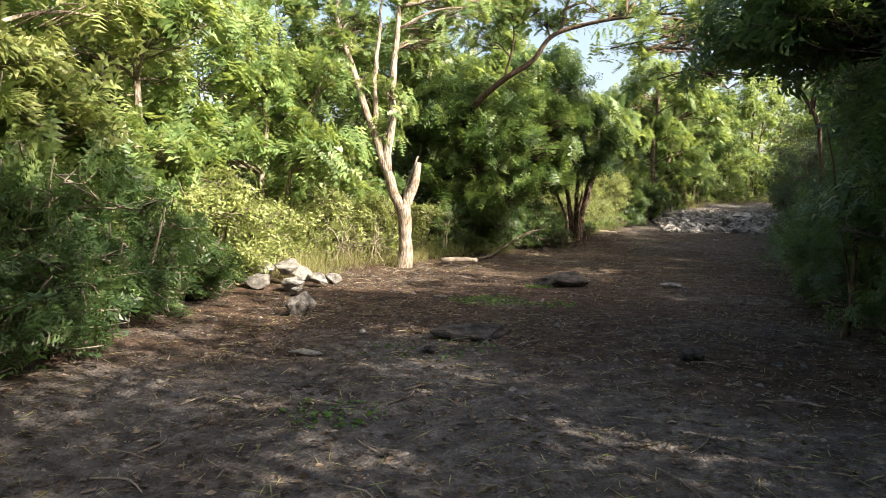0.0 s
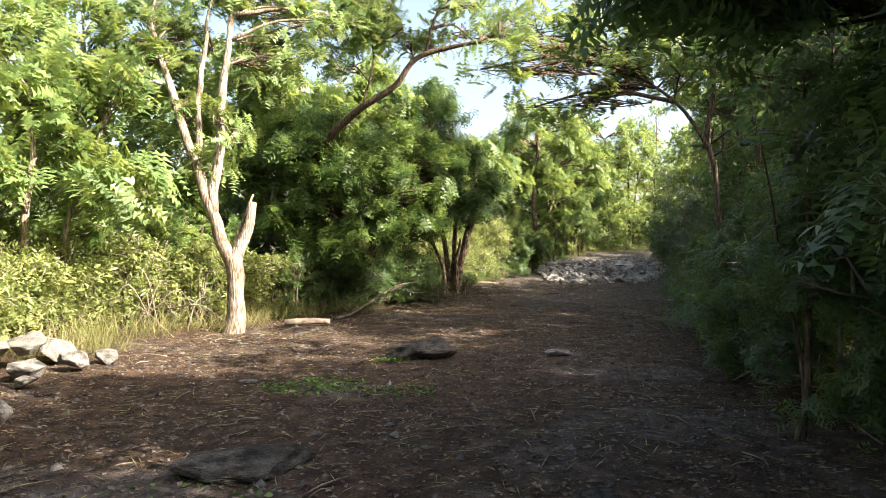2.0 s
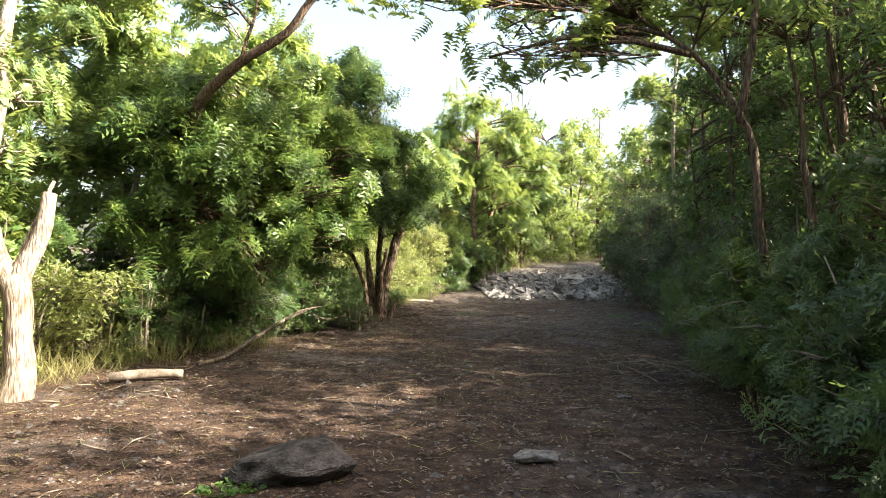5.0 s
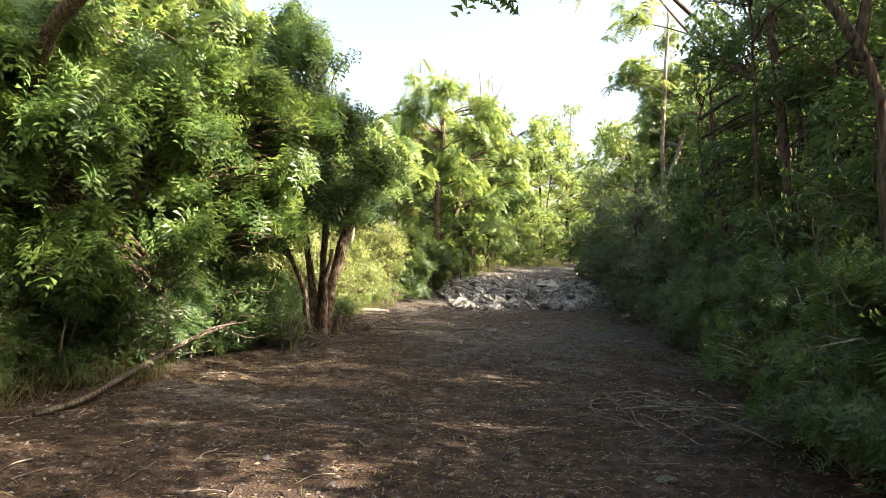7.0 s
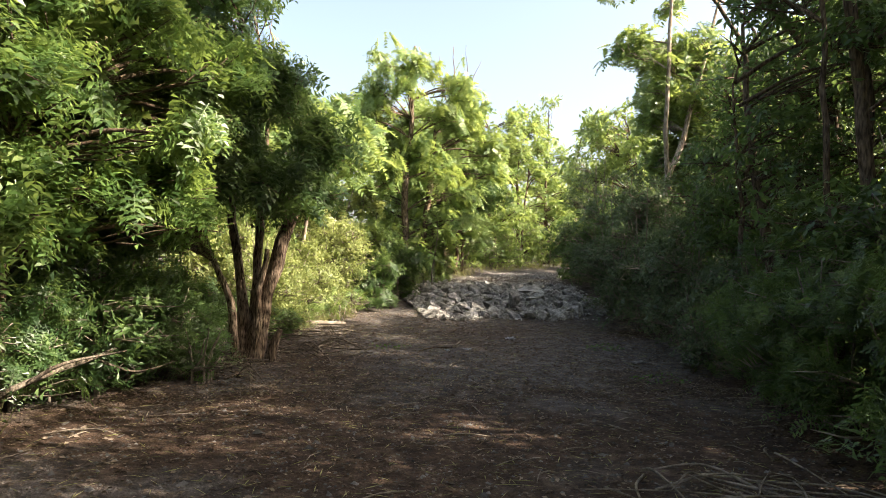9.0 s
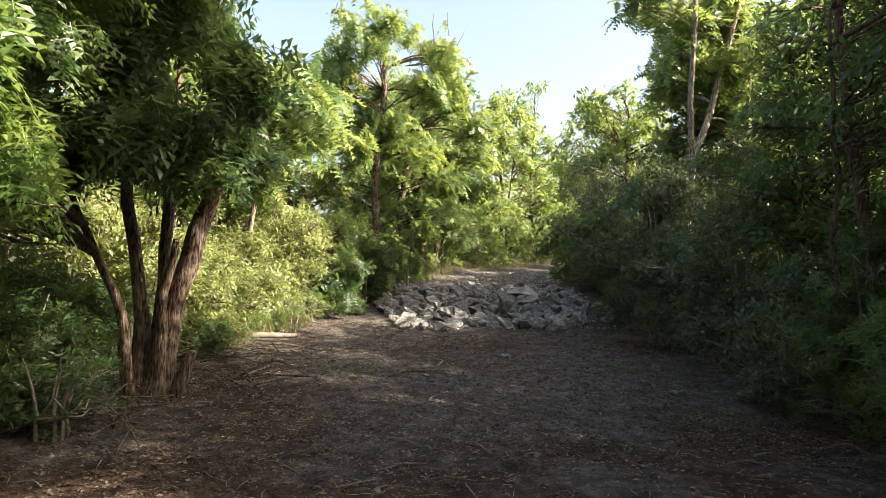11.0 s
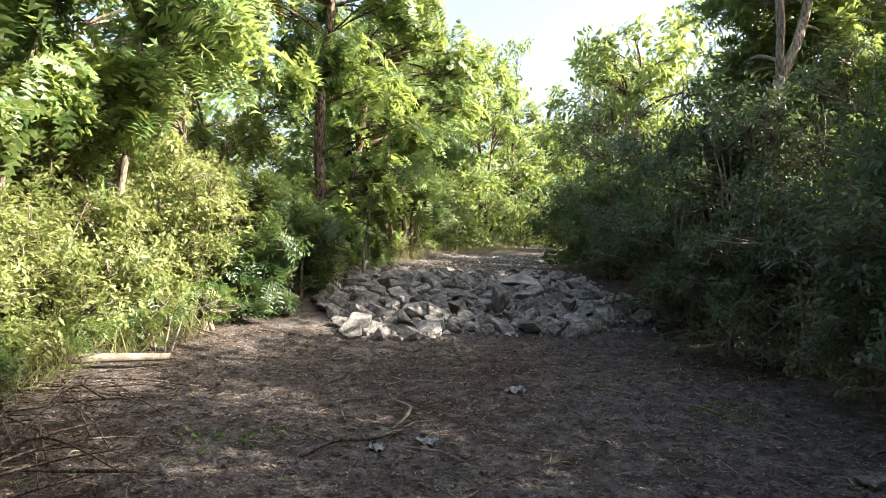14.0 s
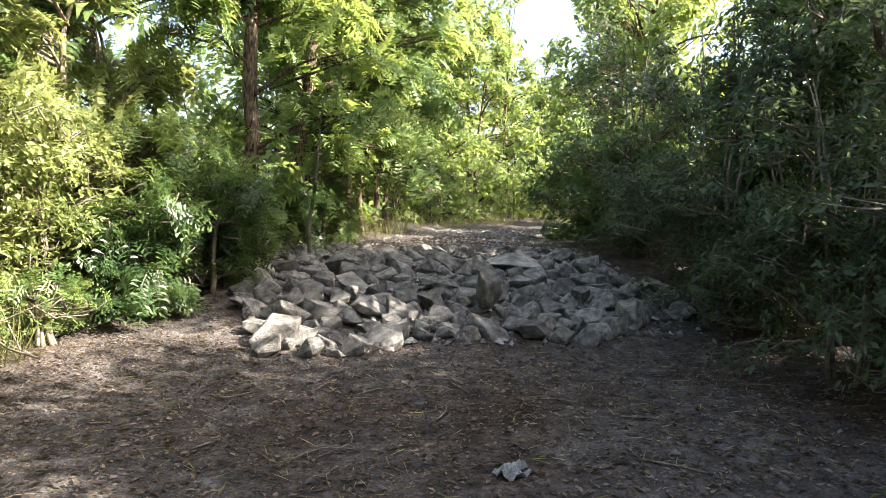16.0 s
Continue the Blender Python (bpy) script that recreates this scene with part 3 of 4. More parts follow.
# trees that close the view beyond the stones
for x, y, top, leaf in ((11.6, 38.8, 9.2, LEAF_FERN), (13.6, 41.6, 10.6, LEAF_DARK), (15.6, 43.6, 11.0, LEAF_FERN), (17.8, 45.0, 11.2, LEAF_FERN), (20.4, 47.0, 11.4, LEAF_FERN), (23, 48.5, 10.2, LEAF_FERN),
                        (17.6, 33.8, 8.4, LEAF_FERN), (19.6, 37.6, 9.2, LEAF_FERN), (22.5, 40.5, 7.5, LEAF_DARK), (9.4, 36.2, 7.6, LEAF_FERN), (12.4, 45.0, 9.0, LEAF_FERN), (26, 50, 9.0, LEAF_DARK), (16.2, 49, 9.5, LEAF_FERN)):
    plant("far_tree", "leafy green tree closing the far end of the path", "tree", (x, y, gz(x, y)),
          [stem_up(x, y, top * 0.8, 0.10, (rng.uniform(-0.6, 0.6), 0.3)), stem_up(x + 0.3, y, top * 0.7, 0.07, (rng.uniform(-1.0, 1.0), 0.3))],
          cloud((x, y, top * 0.53), (2.1, 1.8, top * 0.48), 50, 0.7, 150, -0.9), leaf, BARK_DARK, "blade", (0.14, 0.32), per=8, spread=0.34, down=0.35, group="far trees")

# high feathery crowns that reach over the path
for x, y, tops in ((12.9, 19.4, ((7.6, 18.6, 7.6), (6.2, 17.6, 7.9), (8.8, 17.4, 7.4), (5.0, 18.4, 8.2))), (11.0, 14.4, ((6.6, 15.6, 7.2), (5.2, 16.2, 7.6), (7.6, 16.4, 8.0))), (14.4, 21.8, ((10.6, 21.4, 7.9), (9.6, 22.4, 8.4), (11.2, 23.0, 7.8)))):
    plant("high_tree", "slender tree with a thin feathery crown high over the path", "tree", (x, y, gz(x, y)),
          [([(x, y, 0.0), (x - 0.1, y, 2.5), (x - 0.5, y, 4.8), ((x + tops[0][0]) / 2, y, 6.6), tuple(tops[0])], (0.09, 0.075, 0.06, 0.04, 0.015)), ([(x - 0.45, y, 4.6), ((x + tops[2][0]) / 2 + 0.3, y + 0.2, 6.8), tuple(tops[2])], (0.045, 0.03, 0.012))],
          [(c, (0.85, 0.85, 0.45), 120) for c in tops], LEAF_FERN, BARK_DARK, size=(0.18, 0.34), per=8, spread=0.34, twigs=9, group="high trees")

# the shaded side: trees; several stand out of view, added only to block sun
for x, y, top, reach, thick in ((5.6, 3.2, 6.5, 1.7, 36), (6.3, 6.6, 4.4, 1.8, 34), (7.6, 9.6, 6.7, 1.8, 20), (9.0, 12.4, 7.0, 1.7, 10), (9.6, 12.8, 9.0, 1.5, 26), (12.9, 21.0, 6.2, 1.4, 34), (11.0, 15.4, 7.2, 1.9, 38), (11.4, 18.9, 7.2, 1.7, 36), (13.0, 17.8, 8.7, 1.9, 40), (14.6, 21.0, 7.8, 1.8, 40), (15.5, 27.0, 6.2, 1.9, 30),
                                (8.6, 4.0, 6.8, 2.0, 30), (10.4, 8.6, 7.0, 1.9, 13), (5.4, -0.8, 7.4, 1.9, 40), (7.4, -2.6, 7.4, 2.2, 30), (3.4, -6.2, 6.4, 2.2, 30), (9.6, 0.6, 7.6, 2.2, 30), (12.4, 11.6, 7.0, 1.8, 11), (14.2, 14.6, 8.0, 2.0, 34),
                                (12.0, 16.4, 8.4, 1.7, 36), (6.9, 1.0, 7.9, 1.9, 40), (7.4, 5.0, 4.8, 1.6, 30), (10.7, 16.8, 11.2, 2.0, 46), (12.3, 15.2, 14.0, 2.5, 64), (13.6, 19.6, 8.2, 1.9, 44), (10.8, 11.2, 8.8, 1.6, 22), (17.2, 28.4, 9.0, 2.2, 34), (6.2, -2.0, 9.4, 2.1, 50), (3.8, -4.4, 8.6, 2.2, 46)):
    plant("shading_tree", "dense shaded tree placed to block sun from the path", "tree", (x, y, gz(x, y)),
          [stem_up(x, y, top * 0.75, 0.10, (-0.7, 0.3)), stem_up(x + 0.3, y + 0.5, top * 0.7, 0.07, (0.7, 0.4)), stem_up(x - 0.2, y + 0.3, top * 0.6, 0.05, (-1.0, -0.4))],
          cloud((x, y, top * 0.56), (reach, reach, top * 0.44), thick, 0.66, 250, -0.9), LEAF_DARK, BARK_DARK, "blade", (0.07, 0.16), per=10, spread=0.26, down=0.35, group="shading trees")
# Rear rows, some behind the camera, added to block sky light and sun.
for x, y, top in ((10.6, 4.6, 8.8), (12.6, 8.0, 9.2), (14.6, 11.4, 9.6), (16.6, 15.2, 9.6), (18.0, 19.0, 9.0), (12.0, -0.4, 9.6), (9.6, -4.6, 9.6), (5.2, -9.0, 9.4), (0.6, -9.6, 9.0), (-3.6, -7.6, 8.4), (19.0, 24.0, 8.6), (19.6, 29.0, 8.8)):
    plant("sky_blocking_tree", "tall dark tree added to block sky light", "tree", (x, y, gz(x, y)),
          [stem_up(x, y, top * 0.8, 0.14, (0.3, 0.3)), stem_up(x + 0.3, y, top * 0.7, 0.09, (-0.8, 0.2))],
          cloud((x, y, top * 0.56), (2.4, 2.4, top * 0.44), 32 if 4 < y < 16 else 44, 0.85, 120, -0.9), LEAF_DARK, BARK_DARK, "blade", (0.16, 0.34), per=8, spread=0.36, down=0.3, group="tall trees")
x, y = 6.95, 12.1
plant("feathery_sapling", "bright green sapling with feathery fronds", "sapling", (x, y, gz(x, y)), [stem_up(x, y, 1.5, 0.022, (-0.25, -0.2), 0.05)],
      [((6.7, 11.8, 1.45), (0.35, 0.35, 0.2), 26), ((6.9, 11.7, 1.05), (0.4, 0.4, 0.25), 30), ((6.75, 12.2, 0.7), (0.35, 0.35, 0.25), 24)], LEAF_FERN, TWIG, size=(0.2, 0.36), pairs=9, per=5, spread=0.2)
for x, y in ((8.75, 29.9), (9.3, 31.6)):
    plant("feathery_sapling", "bright green sapling with long feathery fronds", "sapling", (x, y, gz(x, y)), [stem_up(x, y, 3.0, 0.03, (0.1, -0.2), 0.06)],
          [((x, y - 0.3, 3.0), (0.45, 0.4, 0.25), 26), ((x + 0.2, y - 0.2, 2.4), (0.45, 0.4, 0.3), 22), ((x - 0.1, y - 0.2, 1.9), (0.4, 0.4, 0.25), 16)], LEAF_FERN, TWIG, size=(0.3, 0.5), pairs=9, per=5, spread=0.2, down=0.5)
x, y = 4.35, 6.0
plant("thin_sapling", "thin bare dark sapling stem in deep shade", "sapling", (x, y, gz(x, y)), [stem_up(x, y, 2.6, 0.028, (0.2, 0.1), 0.06), stem_up(x + 0.1, y + 0.05, 2.2, 0.018, (-0.2, 0.2), 0.06)],
      [((x + 0.2, y + 0.1, 2.5), (0.5, 0.5, 0.4), 60)], LEAF_SHADE, BARK_DARK, "oval", (0.14, 0.24))
x, y = 4.9, 4.4
plant("overhanging_tree", "dark shaded tree whose low boughs hang over the path", "tree", (x, y, gz(x, y)),
      [stem_up(x, y, 4.2, 0.11, (-0.6, 0.2)), stem_up(x + 0.2, y + 0.6, 3.6, 0.06, (0.2, 0.9))],
      cloud((3.35, 4.7, 2.85), (0.6, 0.9, 0.5), 14, 0.36, 110, -0.6) + cloud((4.1, 4.9, 3.4), (0.9, 1.5, 0.8), 16, 0.5, 130, -0.6) + cloud((4.9, 4.6, 2.2), (0.8, 1.6, 1.5), 30, 0.5, 130) + cloud((4.1, 3.6, 1.7), (0.5, 1.6, 1.3), 22, 0.36, 90), LEAF_DARK, BARK_DARK, "oval", (0.14, 0.26), per=9, spread=0.24, down=0.45)
# Overhead and out of view; added only to shade the start of the path.
x, y = 5.1, 1.0
plant("shade_canopy_tree", "unseen dark tree added high over the path for shade", "tree", (x, y, gz(x, y)),
      [stem_up(x, y, 5.6, 0.13, (-0.9, 0.4)), stem_up(x + 0.2, y - 0.4, 6.0, 0.08, (-1.8, -0.6))],
      cloud((2.6, 0.6, 6.6), (2.5, 3.0, 0.9), 46, 0.6, 150) + cloud((1.0, -2.6, 7.0), (2.4, 1.8, 0.8), 24, 0.6, 150), LEAF_DARK, BARK_DARK, "blade", (0.08, 0.18), per=10, spread=0.26, down=0.35)
x, y = 7.0, 11.6
plant("leaning_tree", "slender leaning tree with bare stems among shaded leaves", "tree", (x, y, gz(x, y)),
      [([(x, y, -0.1), (x - 0.25, y, 1.6), (x - 0.55, y + 0.1, 3.2), (x - 1.3, y + 0.8, 4.3), (x - 2.2, y + 1.6, 5.0)], (0.055, 0.045, 0.035, 0.022, 0.01)),
       ([(x - 0.5, y + 0.1, 3.0), (x - 0.45, y - 0.1, 4.4), (x - 0.7, y, 5.8)], (0.045, 0.035, 0.012)),
       ([(x + 0.5, y + 0.3, -0.1), (x + 0.7, y + 0.5, 2.0), (x + 0.55, y + 0.7, 4.2)], (0.06, 0.05, 0.02))],
      [((x - 2.0, y + 1.5, 4.9), (0.8, 0.7, 0.4), 80), ((x - 1.2, y + 0.8, 4.6), (0.7, 0.6, 0.4), 80), ((x - 0.7, y, 5.6), (0.8, 0.8, 0.5), 120), ((x + 0.5, y + 0.7, 4.4), (0.9, 0.9, 0.6), 140), ((x - 2.6, y + 2.0, 4.5), (0.5, 0.5, 0.3), 30)]
      + cloud((x - 0.9, y + 0.9, 4.9), (1.7, 1.3, 0.8), 22, 0.42, 70) + cloud((4.1, 12.3, 4.3), (1.5, 0.7, 0.6), 15, 0.32, 34),
      LEAF_FERN, BARK_DARK, size=(0.16, 0.30), per=8, spread=0.3, twigs=8)
x, y = 13.2, 24.7
plant("two_stemmed_tree", "pale two-stemmed tree rising above the shaded shrubs", "tree", (x, y, gz(x, y)),
      [([(x, y, 0.2), (x, y, 2.0), (x, y, 3.9)], (0.08, 0.075, 0.08)),
       ([(x, y, 3.8), (x - 0.12, y - 0.1, 5.2), (x - 0.1, y - 0.2, 7.6), (x, y, 9.0)], (0.06, 0.055, 0.045, 0.02)),
       ([(x, y, 3.8), (x + 0.5, y, 5.0), (x + 0.95, y, 6.6), (x + 1.6, y, 9.0)], (0.07, 0.065, 0.05, 0.02))],
      cloud((x + 0.4, y + 0.9, 6.2), (2.1, 1.4, 2.4), 26, 0.65, 120, -0.9), LEAF_FERN, BARK_PALE, size=(0.2, 0.36), per=8, spread=0.32)


# ---- shrubs ----
def shrub(name, label, x, y, r, h, leaf, kind, size, clumps=14, leaves=150, group="", per=9, clump=0.45, down=0.2, pairs=5):
    z = gz(x, y)
    stems = []
    for _ in range(5):
        a = rng.uniform(0, 2 * math.pi)
        q = rng.uniform(0.2, 0.7) * r
        stems.append(([(x + 0.15 * math.cos(a), y + 0.15 * math.sin(a), z - 0.05), (x + 0.5 * q * math.cos(a), y + 0.5 * q * math.sin(a), z + h * 0.4),
                       (x + q * math.cos(a), y + q * math.sin(a), z + h * rng.uniform(0.65, 0.95))], (0.022, 0.016, 0.006)))
    return plant(name, label, "shrub", (x, y, z), stems, cloud((x, y, z + h * 0.46), (r, r, h * 0.46), clumps, clump, leaves) + [((x + r * 0.5 * math.cos(k), y + r * 0.5 * math.sin(k), z + 0.22), (0.5, 0.5, 0.25), leaves // 2) for k in (0.3, 2.4, 4.5)], leaf, TWIG, kind, size,
                 per=per, spread=0.18, down=down, pairs=pairs, group=group, limbs=False, twigs=6, crown="foliage")


# Up to y 19 the darker leaf colour also deepens the shade.
for i, y in enumerate(np.arange(0.6, 31, 1.2)):
    x = right_edge(y) + 0.8 + rng.uniform(-0.1, 0.35)
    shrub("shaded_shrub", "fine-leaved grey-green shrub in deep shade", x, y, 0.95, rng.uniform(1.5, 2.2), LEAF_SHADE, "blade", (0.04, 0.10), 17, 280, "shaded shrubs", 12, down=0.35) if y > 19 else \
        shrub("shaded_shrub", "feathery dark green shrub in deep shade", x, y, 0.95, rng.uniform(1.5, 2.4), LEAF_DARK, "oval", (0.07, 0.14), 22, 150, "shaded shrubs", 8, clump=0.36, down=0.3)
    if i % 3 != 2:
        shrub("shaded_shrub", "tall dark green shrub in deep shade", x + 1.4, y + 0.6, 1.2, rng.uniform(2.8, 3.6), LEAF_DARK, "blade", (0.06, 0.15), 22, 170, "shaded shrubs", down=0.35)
for x, y, h in ((12.7, 23.4, 3.9), (13.6, 26.0, 3.6), (12.0, 21.6, 3.4), (12.4, 24.5, 3.9), (13.2, 26.9, 4.2), (14.6, 24.6, 4.8), (14.6, 27.6, 4.8), (14.4, 30.2, 4.6)):
    shrub("shaded_shrub", "tall dark green shrub in deep shade", x, y, 1.2, h, LEAF_SHADE, "blade", (0.05, 0.11), 26, 240, "shaded shrubs", down=0.35)
for y in np.arange(23.9, 29.4, 0.8):
    x = left_edge(y) - 0.75 - rng.uniform(0, 0.3)
    shrub("sunlit_shrub", "yellow-green leafy shrub in full sun", x, y, rng.uniform(0.65, 1.0), rng.uniform(1.1, 2.5), LEAF_SUN, "blade", (0.045, 0.10), 18, 400, "sunlit shrubs", 12)
    shrub("sunlit_shrub", "yellow-green leafy shrub in full sun", x - 1.3, y + 0.4, 0.95, rng.uniform(2.2, 2.9), LEAF_SUN, "blade", (0.06, 0.12), 18, 250, "sunlit shrubs", 12)
for y in np.arange(8.6, 16.5, 0.9):
    x = left_edge(y) - 1.1 - rng.uniform(0, 0.4)
    shrub("sunlit_shrub", "light green shrub with dry stalks in full sun", x, y, 0.8, rng.uniform(1.2, 1.8), LEAF_SUN, "blade", (0.05, 0.11), 15, 330, "sunlit shrubs", 11)
    shrub("feathery_shrub", "light green feathery shrub in the sun", x - 1.4, y + 0.3, 1.0, rng.uniform(2.2, 3.0), LEAF_FERN, "frond", (0.18, 0.32), 15, 90, "feathery shrubs")
for y in np.arange(1.6, 7.4, 0.9):
    x = left_edge(y) - 0.9 - rng.uniform(0, 0.3)
    shrub("roadside_shrub", "dense green shrub in shade beside the path", x, y, rng.uniform(0.6, 0.9), rng.uniform(0.9, 1.8), LEAF_DARK, "oval", (0.09, 0.17), 20, 70, "roadside shrubs", 7, clump=0.34)
    shrub("roadside_shrub", "dense green shrub in shade beside the path", x - 1.2, y + 0.3, 1.0, rng.uniform(2.0, 3.0), LEAF_DARK if y < 4.2 else LEAF_FERN, "frond", (0.16, 0.30), 24, 80, "roadside shrubs", 6, clump=0.38, down=0.35)
for y in np.arange(17.0, 23.5, 1.0):
    x = left_edge(y) - 1.5 - rng.uniform(0, 0.5)
    shrub("understorey_shrub", "low dark shrub in the shade under trees", x, y, 0.8, rng.uniform(0.8, 1.3), LEAF_DARK, "oval", (0.12, 0.24), 12, 90, "understorey shrubs")
for x, y, r, h in ((-0.3, 16.7, 0.8, 1.7), (0.5, 17.3, 0.7, 1.3), (1.7, 19.4, 0.8, 1.5), (2.3, 21.2, 0.7, 1.2)):
    shrub("understorey_shrub", "low dark shrub in the shade under trees", x, y, r, h, LEAF_DARK, "blade", (0.05, 0.12), 14, 260, "understorey shrubs")
for y in np.arange(15.9, 21.6, 0.8):
    x = left_edge(y) - 0.75 - rng.uniform(0, 0.3)
    shrub("understorey_shrub", "dark leafy shrub in the shade under trees", x, y, 0.6, rng.uniform(0.9, 1.5), LEAF_DARK, "oval", (0.10, 0.18), 14, 70, "understorey shrubs", 7, clump=0.34)
for x, y, r, h in ((2.9, 20.3, 0.5, 0.8), (3.3, 23.2, 0.5, 0.9), (4.0, 23.9, 0.45, 0.6), (4.6, 25.4, 0.4, 0.5), (5.3, 26.3, 0.4, 0.55), (6.0, 27.1, 0.4, 0.6)):
    shrub("low_shrub", "low leafy green plants at the foot of the bush", x, y, r, h, LEAF_DARK if y < 24 else LEAF_FERN, "oval", (0.07, 0.14), 10, 60, "low shrubs", 6, clump=0.24)
for x, y, r, h in ((6.75, 27.9, 0.6, 1.3), (7.35, 28.7, 0.6, 1.6), (7.75, 29.7, 0.65, 1.8), (6.6, 29.0, 0.8, 2.0), (8.5, 31.0, 0.6, 1.2), (9.3, 32.2, 0.7, 1.4)):
    shrub("pile_side_shrub", "leafy dark green shrub beside the stone bank", x, y, r, h, LEAF_DARK if r < 0.63 else LEAF_FERN, "oval", (0.10, 0.20), 15, 120, "shrubs beside the stones")
for y in np.arange(15.5, 24.5, 1.1):
    x = left_edge(y) - 3.3 - rng.uniform(0, 0.8)
    shrub("understorey_shrub", "dark leafy shrub in the shade under trees", x, y, 1.2, rng.uniform(1.6, 2.4), LEAF_DARK, "blade", (0.09, 0.18), 18, 120, "understorey shrubs")
for y in np.arange(31, 52, 1.8):
    for side in (-1, 1):
        x = (left_edge(y) - 1.2) if side < 0 else (right_edge(y) + 0.9)
        shrub("far_shrub", "green shrub beside the far path", x, y, 1.2, rng.uniform(1.6, 2.8), LEAF_FERN if side < 0 else LEAF_DARK, "blade", (0.12, 0.24), 13, 120, "far shrubs", clump=0.6)


# ---- woods all round ----
def woods():
    clumps = []
    for _ in range(2200):
        y = rng.uniform(-24, 80)
        side = rng.choice((-1, 1))
        if y < -9:
            x = rng.uniform(-22, 26)
        elif y > 56:
            x = rng.uniform(-5, 55)
        elif side < 0:
            x = left_edge(y) - 4.0 - 16 * rng.uniform(0, 1) ** 1.4
        else:
            x = right_edge(y) + 3.5 + 15 * rng.uniform(0, 1) ** 1.8
        # Extra height on the right and behind the camera blocks sky light.
        top = 4.4 + 2.2 * noise.noise((x * 0.25, y * 0.25, 0.5)) + (3.5 if y > 56 else 3.2 if side > 0 or y < -9 else 1.2)
        z = gz(x, y) + rng.uniform(0.2, max(1.5, top))
        clumps.append(((x, y, z), (1.0, 1.0, 0.7), 85))
    P, D, F = sprays(clumps, 8, 0.4, 0.3)
    return tagged(part("woods", blade_mesh("woods", P, D, rng.uniform(0.16, 0.36, len(P)), 0.42, 0.4, F), LEAF_FERN), "thick green woods behind the first trees", "woods", kind="stuff")


woods()


# ---- stones ----
def stone_mesh(seed, flat=1.0, points=18, bevel=0.02):
    """An angular block: the hull of scattered points with its edges worn off."""
    r = random.Random(seed)
    bm = bmesh.new()
    for _ in range(points):
        v = Vector((r.gauss(0, 1), r.gauss(0, 1), r.gauss(0, 1))).normalized() * r.uniform(0.42, 0.62)
        bm.verts.new((v.x, v.y, v.z * flat))
    got = bmesh.ops.convex_hull(bm, input=bm.verts[:])
    bmesh.ops.delete(bm, geom=[v for v in bm.verts if not v.link_faces], context="VERTS")
    bmesh.ops.dissolve_limit(bm, angle_limit=radians(22), verts=bm.verts[:], edges=bm.edges[:])
    bmesh.ops.bevel(bm, geom=bm.edges[:], offset=bevel, segments=1, affect="EDGES")
    bmesh.ops.triangulate(bm, faces=bm.faces[:])
    me = bpy.data.meshes.new("stone")
    bm.to_mesh(me)
    bm.free()
    return me


def boulder_mesh(seed, flat=0.8):
    """A larger weathered stone: a worn hull with broken relief."""
    me = stone_mesh(seed, flat, 22, 0.04)
    bm = bmesh.new()
    bm.from_mesh(me)
    bmesh.ops.subdivide_edges(bm, edges=bm.edges[:], cuts=3, use_grid_fill=True)
    for v in bm.verts:
        v.co += v.co.normalized() * (0.05 * noise.noise(v.co * 4 + Vector((seed, 0, 0))) + 0.025 * noise.noise(v.co * 11))
    bm.to_mesh(me)
    bm.free()
    return me


STONES = [stone_mesh(i, random.uniform(0.6, 0.95)) for i in range(16)]
for me in STONES:
    me.materials.append(STONE)


def put_stone(x, y, z, s, parent=None, turn=None, kind=None, squash=(1, 1, 1), name="stone"):
    ob = new(name, STONES[kind if kind is not None else random.randrange(len(STONES))])
    a = turn or (random.uniform(-0.6, 0.6), random.uniform(-0.6, 0.6), random.uniform(0, 6.28))
    if parent:
        ob.parent = parent
        ob.matrix_parent_inverse = parent.matrix_basis.inverted()
    ob.matrix_basis = Matrix.LocRotScale((x, y, z), Euler(a), (s * squash[0], s * squash[1], s * squash[2]))
    return ob


def pile_left(y):
    return float(np.interp(y, (26.4, 28.5, 31), (8.4, 8.3, 9.2)))


def rock_pile():
    t = thing("rock_pile", (10.5, 28.5, gz(10.5, 28.5)), "sloping bank of loose grey limestone boulders across the path", "rock pile")
    random.seed(5)
    taken = []
    put_stone(10.35, 27.3, gz(10.35, 27.3) + 0.36, 0.60, t, (0.1, -0.35, 0.3), 3, (0.62, 0.5, 1.15))
    put_stone(11.75, 29.4, gz(11.75, 29.4) + 0.10, 0.95, t, (0.22, 0, -0.3), 5, (1.15, 0.7, 0.42))
    put_stone(8.15, 27.4, gz(8.15, 27.4) + 0.14, 0.44, t, (0.4, 0.2, 0.5), 6, (1, 0.8, 0.8))
    taken += [(10.35, 27.3, 0.36), (11.75, 29.4, 0.6), (8.15, 27.4, 0.36)]
    for k in range(9000):
        if len(taken) > 400:
            break
        y = random.uniform(26.3, 30.9)
        x = random.uniform(pile_left(y) - 0.6, 13.8 - 0.15 * (y - 26))
        front = 26.5 + 0.12 * abs(x - 9.5) + 0.25 * math.sin(x * 2.1)
        if y < front:
            continue
        s = random.uniform(0.22, 0.40) if k < 2200 else random.uniform(0.12, 0.24)
        if y > 30.0:
            s *= 0.7
        if any((x - a) ** 2 + (y - b) ** 2 < (0.43 * (s + c)) ** 2 for a, b, c in taken):
            continue
        taken.append((x, y, s))
        put_stone(x, y, gz(x, y) + s * random.uniform(0.08, 0.34), s * 1.12, t, None, None, (random.uniform(0.8, 1.3), random.uniform(0.8, 1.1), random.uniform(0.7, 1.05)))
    return t


rock_pile()


